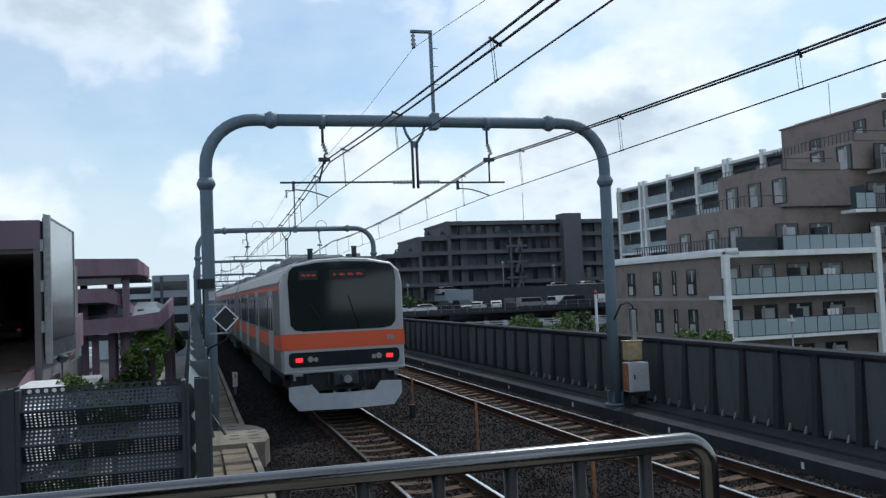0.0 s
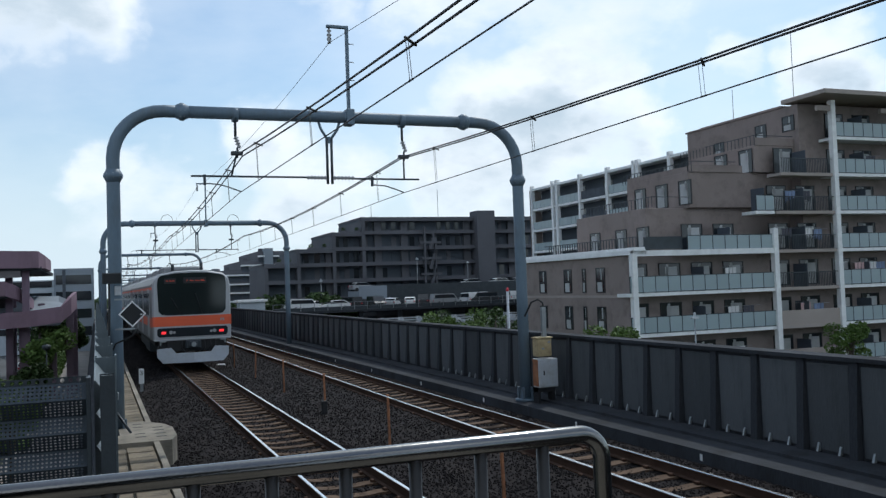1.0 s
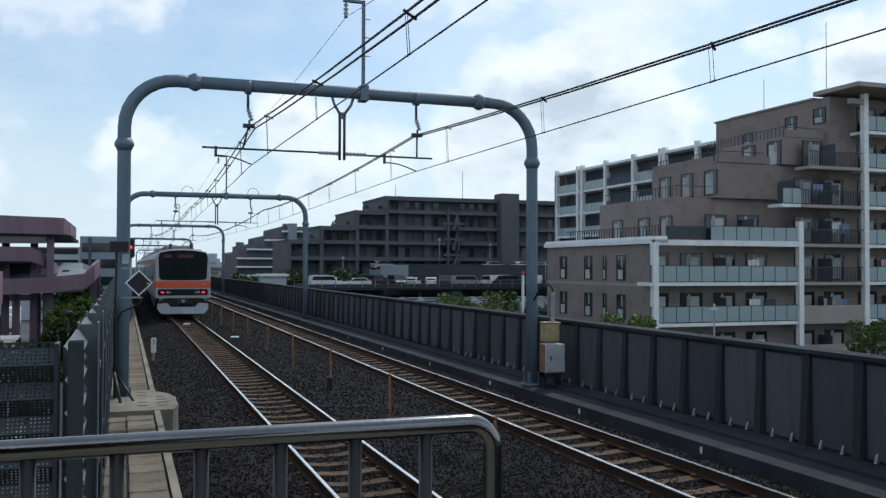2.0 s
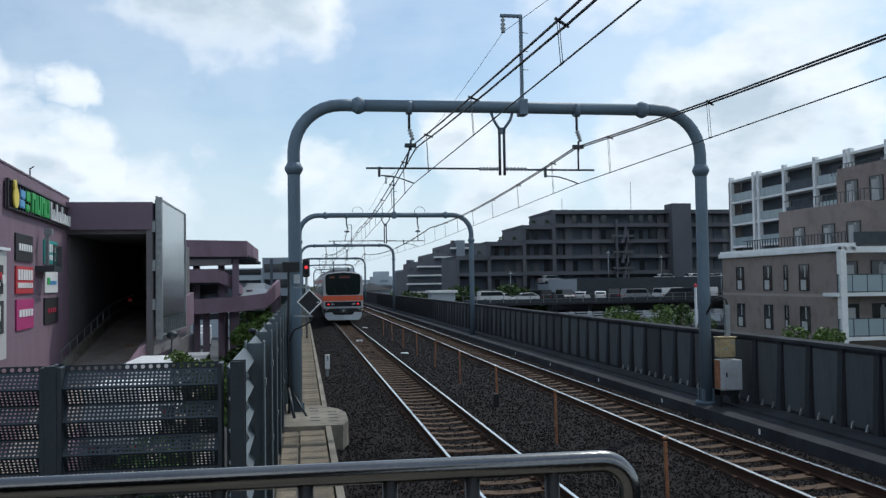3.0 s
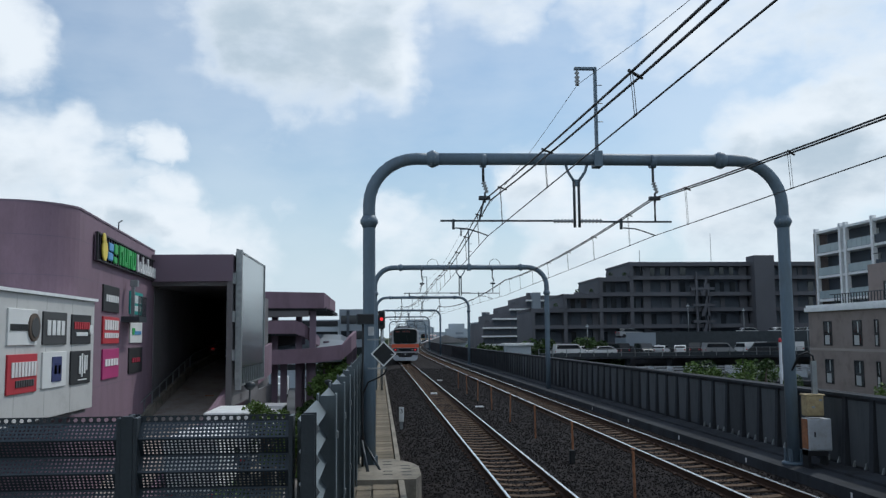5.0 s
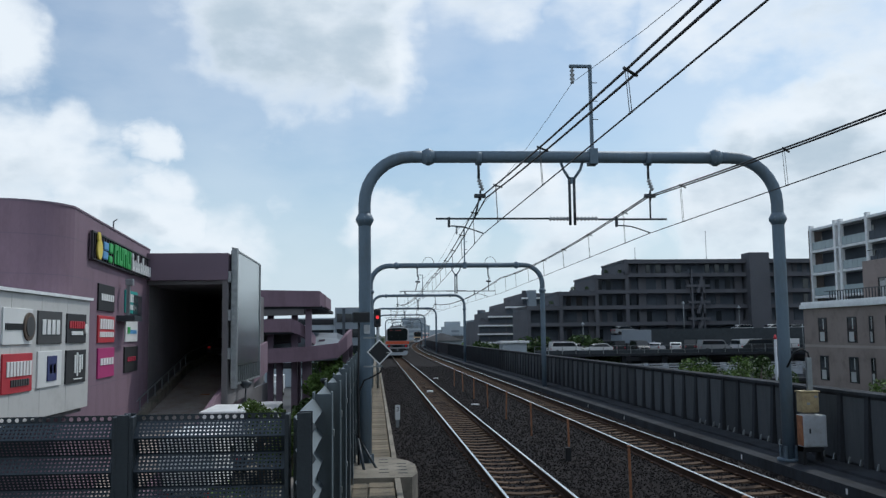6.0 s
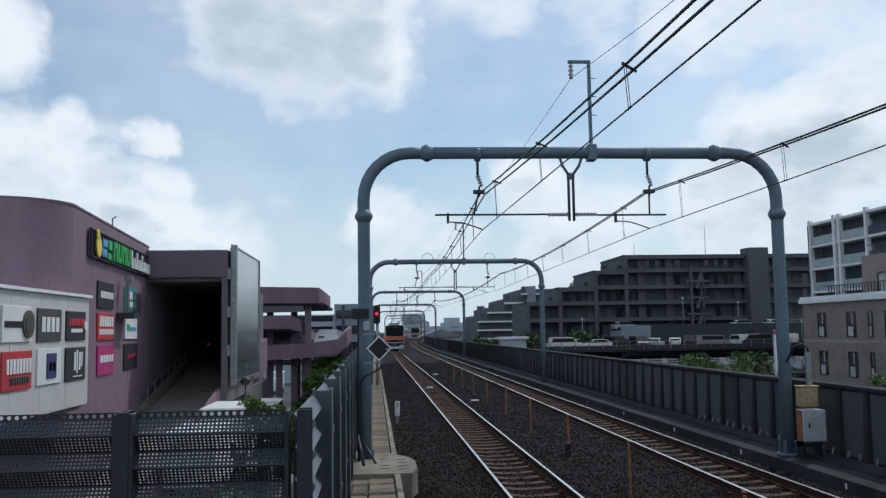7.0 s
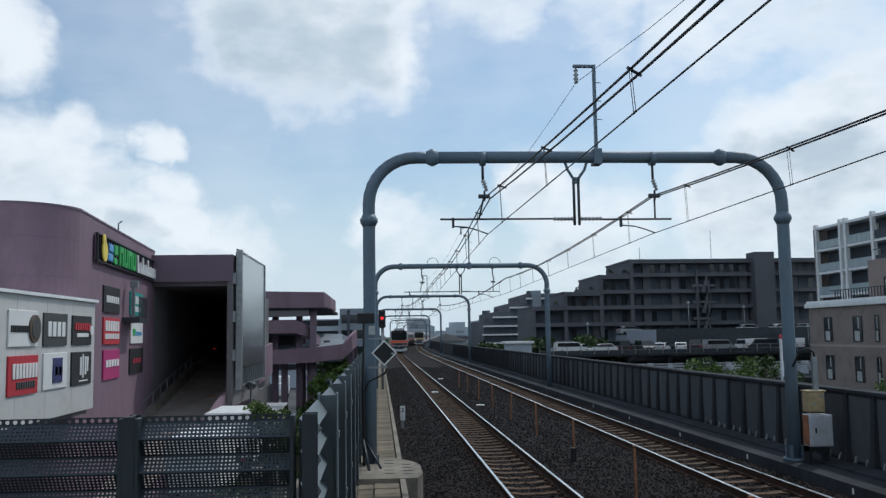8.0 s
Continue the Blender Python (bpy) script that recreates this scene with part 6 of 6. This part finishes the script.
# ---- distant terraced block, car deck and town ----
far = thing("terraced_block", "long dark brown terraced apartment block with open galleries", "apartment building")
steps = [(23.0, 28.5, 6.9), (28.5, 34.7, 9.3), (34.7, 40.0, 12.1), (40.0, 76.0, 14.7)]
for x0, x1, zt in steps:
    # Dark core colour holds the shade behind the open galleries.
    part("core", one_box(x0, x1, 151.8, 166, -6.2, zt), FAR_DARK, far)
    part("parapet", boxes([(x0 - 0.15, x1 + 0.15, 150.0, 151.9, zt - 0.4, zt + 0.3), (x0 - 0.15, x0 + 0.3, 150.2, 166, zt, zt + 0.35)]), FAR_BROWN, far)
    part("end_wall", one_box(x0 - 0.1, x0 + 0.5, 150.05, 166, -6.2, zt - 0.4), FAR_BROWN, far)
for z in (-2.0, 1.0, 3.95, 6.75, 9.4, 12.2):
    x0 = next((a for a, b, zt in steps if zt > z + 1.5), None)
    part("gallery_slab", one_box(x0, 76, 150.0, 151.9, z - 0.2, z + 0.15), FAR_BROWN, far)
    part("gallery_rail", one_box(x0, 76, 150.05, 150.15, z + 0.15, z + 0.45), FAR_BROWN, far)
for x in (33.6, 42.5, 47.4, 59.5, 68.5):
    zt = next(zt for a, b, zt in steps if a <= x <= b)
    part("pier", one_box(x, x + 1.3, 151.2, 152.1, -6.2, zt - 0.4), FAR_BROWN, far)
part("lift_tower", one_box(61.2, 64.7, 148.6, 152, -6.2, 16.0), FAR_BROWN, far)
st_far = [(50.4 + 0.2 * math.sin(k), 54.4, 149.4, 150.0, 1.8 + 2.8 * k, 2.2 + 2.8 * k) for k in range(4)]
part("stair", boxes(st_far + [(51.2, 51.5, 149.5, 150.0, 1.0, 13.2), (53.2, 53.5, 149.5, 150.0, 1.0, 12.0)] + [(52.0 + 0.25 * k % 1.2, 52.6 + 0.25 * k % 1.2, 149.5, 149.9, 2.2 + 0.7 * k, 2.9 + 0.7 * k) for k in range(14)]), FAR_BROWN, far, "open zigzag stair")
for k in range(26):
    rng = random.Random(300 + k)
    x = 30 + 1.75 * k
    for z in (1.2, 4.15, 6.95, 9.6, 12.4):
        zt = next(zt for a, b, zt in steps if a <= x <= b)
        if z + 2 < zt and rng.random() < 0.75:
            w = rng.uniform(0.7, 1.0)
            part("door", one_box(x, x + w, 151.7, 151.79, z, z + 2.0), rng.choice((GLASS_DARK, GLASS_DARK, FAR_BROWN, FAR_DARK)), far)
for x, y, z in ((43, 155, 14.95), (37.5, 155, 12.35), (31.5, 155, 9.55), (50, 158, 14.95)):
    part("roof_box", one_box(x, x + 1.4, y, y + 1, z - 0.3, z + 0.5), FAR_BROWN, far)
for x, h in ((56.5, 5.5), (43.5, 2.5)):
    part("aerial", one_tube([(x, 156, 14.65), (x, 156, 15.1 + h)], 0.05, 5), GALV, far)

for k, (x, zt) in enumerate(((25.5, 6.9), (27.2, 6.9), (31.0, 9.3), (33.4, 9.3), (36.8, 12.1), (39.2, 12.1))):
    pl = thing("roof_shrub", "small dark shrub in a planter on a roof terrace", "shrub", (x, 150.9, zt + 0.3), group="shrubs on the terraces")
    part("planter", one_box(-0.5, 0.5, -0.3, 0.3, 0, 0.35, 0.02), FAR_BROWN, pl)
    bm = bmesh.new()
    leaves(bm, (0, 0, 0.6), 0.4, 120, 0.12, random.Random(900 + k))
    part("foliage", bm, LEAF, pl)
far2 = thing("stepped_block", "blue-grey stepped apartment block with white balcony edges", "apartment building")
for x0, x1, zt in ((20.7, 22.9, 5.5), (22.9, 26.8, 7.6), (26.8, 30.6, 9.6), (30.6, 48, 11.7)):
    part("core", one_box(x0, x1, 201.5, 230, -6.2, zt), FAR_BROWN, far2)
    for z in (-3.2, -0.9, 1.1, 3.0, 5.0, 7.1, 9.2):
        if z + 1.3 < zt:
            # Flat dark strips painted in for shaded balconies.
            part("recess_shade_band", one_box(x0 + 0.2, x1, 201.4, 201.5, z, z + 1.2), FAR_DARK, far2)
    part("roof_box", one_box(x0 + 0.6, x0 + 1.5, 203, 205, zt, zt + 0.7), FAR_BROWN, far2)
for z, x0 in ((-1.4, 19.0), (0.6, 19.5), (2.5, 20.4), (4.4, 20.6), (6.4, 22.8), (8.5, 26.7), (10.5, 30.5)):
    part("white_slab", one_box(x0, 48, 200, 201.5, z - 0.12, z + 0.22), WHITE, far2)
part("stair_tower", one_box(31.8, 33.6, 199.5, 203, -6.2, 12.3), FAR_GREY, far2)

deck_a = thing("parking_deck", "open concrete parking deck with railings", "car park")
part("lower_deck", one_box(20, 110, 128.0, 141, -0.75, -0.4), CONCRETE_DARK, deck_a)
part("deck_apron", one_box(16.0, 90, 96.0, 128.0, -2.9, -2.5), CONCRETE_DARK, deck_a)
part("upper_block", one_box(41.0, 110, 141.0, 149.0, 0.1, 2.2), FAR_DARK, deck_a, "dark clad upper deck")
part("upper_parapet", one_box(40.8, 110, 140.7, 141.0, 0.1, 3.1), STEEL_DARK, deck_a)
part("ramp_bay", boxes([(36.0, 40.7, 139.5, 146, 0.9, 2.2), (36.0, 40.7, 139.3, 139.5, 0.9, 3.0)]), FAR_GREY, deck_a)
part("brace", one_tube([(41.0, 139.4, 1.0), (43.0, 139.4, -0.4)], 0.2, 6), FAR_GREY, deck_a)
for k in range(12):
    part("deck_column", one_box(21 + 6 * k, 21.6 + 6 * k, 129, 129.6, -6.2, -0.75), CONCRETE_DARK, deck_a)
rb = bmesh.new()
for k in range(40):
    box(rb, 20 + 2.0 * k, 20.08 + 2.0 * k, 128.0, 128.08, -0.4, 0.75)
for z in (0.1, 0.7):
    box(rb, 20, 100, 128.0, 128.06, z, z + 0.05)
tagged(part("deck_railing", rb, GALV, deck_a), kind="stuff")
board = data_of("edge_board", one_box(0.06, 1.94, 128.09, 128.14, -0.38, 0.12, 0.01), STEEL_DARK)
for k in range(38):
    place("edge_board", board, deck_a, 20.1 + 2.0 * k, 0, 0)
racks = bmesh.new()
for k in range(16):
    for y in (104, 112, 120):
        box(racks, 26 + 2.7 * k, 28.2 + 2.7 * k, y, y + 0.15, -1.75, -1.6)
        box(racks, 26 + 2.7 * k, 26.1 + 2.7 * k, y, y + 2.2, -2.5, -1.6)
tagged(part("bicycle_rack", racks, GALV_LID, deck_a), kind="stuff")
rng = random.Random(12)
x = 23.0
while x < 84:
    park(rng.choice((0, 4, 0, 1, 6, 0, 1, 3, 6)), x, rng.uniform(131.5, 136.0), -0.4, rng.choice((90, 70, 60, 105, -90, 30, 12)))
    x += rng.choice((2.8, 3.2, 4.0, 6.2))
for m, x, rz in ((4, 24.8, 4), (0, 29.6, 178), (5, 47.0, 3), (6, 53.5, 176)):
    park(m, x, 129.8, -0.4, rz)
for m, x, rz in ((1, 37.6, 10), (0, 57.5, 0), (0, 63.0, 4), (1, 66.0, 178), (0, 71.0, 0), (3, 75.5, 180)):
    park(m, x, 143.0, 2.2, rz)
for x, y, z, h in ((29.5, 138, -0.4, 4.4), (47.0, 142, 2.2, 5.0), (56.2, 142, 2.2, 4.2), (74.5, 142, 2.2, 4.4), (65.0, 138.5, -0.4, 3.6)):
    lamp_post(x, y, z, h, 0, "flat")
lamp_post(31.8, 48.0, -6.2, 6.3, 0, "flat")
chim = thing("vent_pipe", "white vent pipe with a red cap", "pipe", (11.7, 33.0, -6.2))
part("pipe", one_tube([(0, 0, 0), (0, 0, 8.6)], 0.05, 12), GALV_LID, chim)
part("red_cap", one_tube([(0, 0, 8.6), (0, 0, 8.66), (0, 0, 8.76)], [0.06, 0.06, 0.02], 12), S["sign_red"], chim)
rng = random.Random(51)
for k in range(17):
    x, y = 7.6 + 0.21 * k + rng.uniform(-0.2, 0.2), 33.0 + rng.uniform(-2.5, 3.5)
    tree(x + 0.4, y, -6.2, 7.95 + 0.028 * k + rng.uniform(-0.35, 0.3), rng.uniform(0.65, 1.0), 200 + k, LEAF if k % 3 else LEAF_BRIGHT, 2400, 0.06, "shrubby green tree rising behind the parapet")
tree(24.0, 45.5, -6.2, 6.9, 1.5, 240, LEAF_BRIGHT, 3600, 0.11, "rounded bright green tree before the apartment house")
tree(46.5, 50.0, -6.2, 5.6, 1.6, 241, LEAF_BRIGHT, 2600, 0.12, "flowering shrub before the apartment house")
for k in range(16):
    rng = random.Random(400 + k)
    tree(14 + 1.5 * k, 140 + rng.uniform(-8, 25), -6.2, rng.uniform(6.5, 8.5), rng.uniform(2.0, 3.0), 500 + k, LEAF, 900, 0.4, "distant dark green tree")

lb = thing("office_block", "blue-grey office block with window bands", "building")
part("tower", one_box(-9.7, -3.6, 160, 185, -6.2, 7.6), FAR_GREY, lb)
for z in (-3.5, -0.6, 2.3, 5.0):
    part("window_band", one_box(-9.4, -4.0, 159.92, 160.0, z, z + 1.5), GLASS_DARK, lb)
part("corner_strip", one_box(-8.4, -7.9, 159.9, 160.0, -6.0, 7.4), FAR_DARK, lb)
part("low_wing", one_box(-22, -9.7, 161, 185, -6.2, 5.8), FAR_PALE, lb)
for z in (-3.0, 0.0, 2.7, 4.6):
    part("window_band", one_box(-21.5, -10, 160.92, 161.0, z, z + 1.0), GLASS_DARK, lb)
hs = thing("low_house", "low house with a pale wall and dull roof", "house", (12.5, 205, 0))
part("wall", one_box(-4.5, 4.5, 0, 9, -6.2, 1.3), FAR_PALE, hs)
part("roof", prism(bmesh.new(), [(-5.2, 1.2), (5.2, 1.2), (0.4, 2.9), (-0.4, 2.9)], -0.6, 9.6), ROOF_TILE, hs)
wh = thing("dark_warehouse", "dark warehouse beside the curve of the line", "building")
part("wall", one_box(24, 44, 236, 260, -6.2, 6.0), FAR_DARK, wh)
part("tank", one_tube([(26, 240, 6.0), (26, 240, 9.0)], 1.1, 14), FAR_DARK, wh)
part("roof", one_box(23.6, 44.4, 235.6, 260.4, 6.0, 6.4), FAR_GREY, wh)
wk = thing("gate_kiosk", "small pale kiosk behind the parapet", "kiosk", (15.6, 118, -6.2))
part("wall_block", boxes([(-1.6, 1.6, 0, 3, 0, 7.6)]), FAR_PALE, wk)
part("eave", one_box(-1.9, 1.9, -0.3, 3.3, 7.6, 7.9), WHITE, wk)
rng = random.Random(77)
town = [(50, 600, 5, 11.0), (45, 590, 3, 7.5), (40, 610, 4, 5.5), (56, 640, 5, 8.0), (64, 700, 6, 6.0), (34, 560, 4, 4.0), (27, 520, 3, 4.2), (22, 560, 7, 13.0), (31, 640, 6, 9.0)]
for k in range(46):
    town.append((rng.uniform(-560, 760), rng.uniform(480, 900), rng.uniform(6, 14), rng.uniform(1.0, 5.5)))
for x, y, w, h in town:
    b = thing("distant_building", "distant town building in colours paled for haze", "building", (x, y, -6.2), group="distant town")
    # Haze lies in the pale wall colour alone.
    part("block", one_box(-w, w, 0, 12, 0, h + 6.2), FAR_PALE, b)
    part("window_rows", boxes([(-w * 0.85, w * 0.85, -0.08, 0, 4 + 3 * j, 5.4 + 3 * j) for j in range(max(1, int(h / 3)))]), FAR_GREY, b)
far_trees = bmesh.new()
for k in range(260):
    x, y = rng.uniform(-500, 700), rng.uniform(300, 520)
    if abs(x - bend(y)) < 14:
        continue
    for j in range(5):
        bmesh.ops.create_icosphere(far_trees, subdivisions=1, radius=rng.uniform(1.4, 3.2), matrix=Matrix.Translation((x + rng.uniform(-3, 3), y + rng.uniform(-3, 3), -6.2 + rng.uniform(1, 6.5))))
tagged(part("far_woods", far_trees, LEAF), "distant belt of dark green trees", "trees", kind="stuff")


motions()
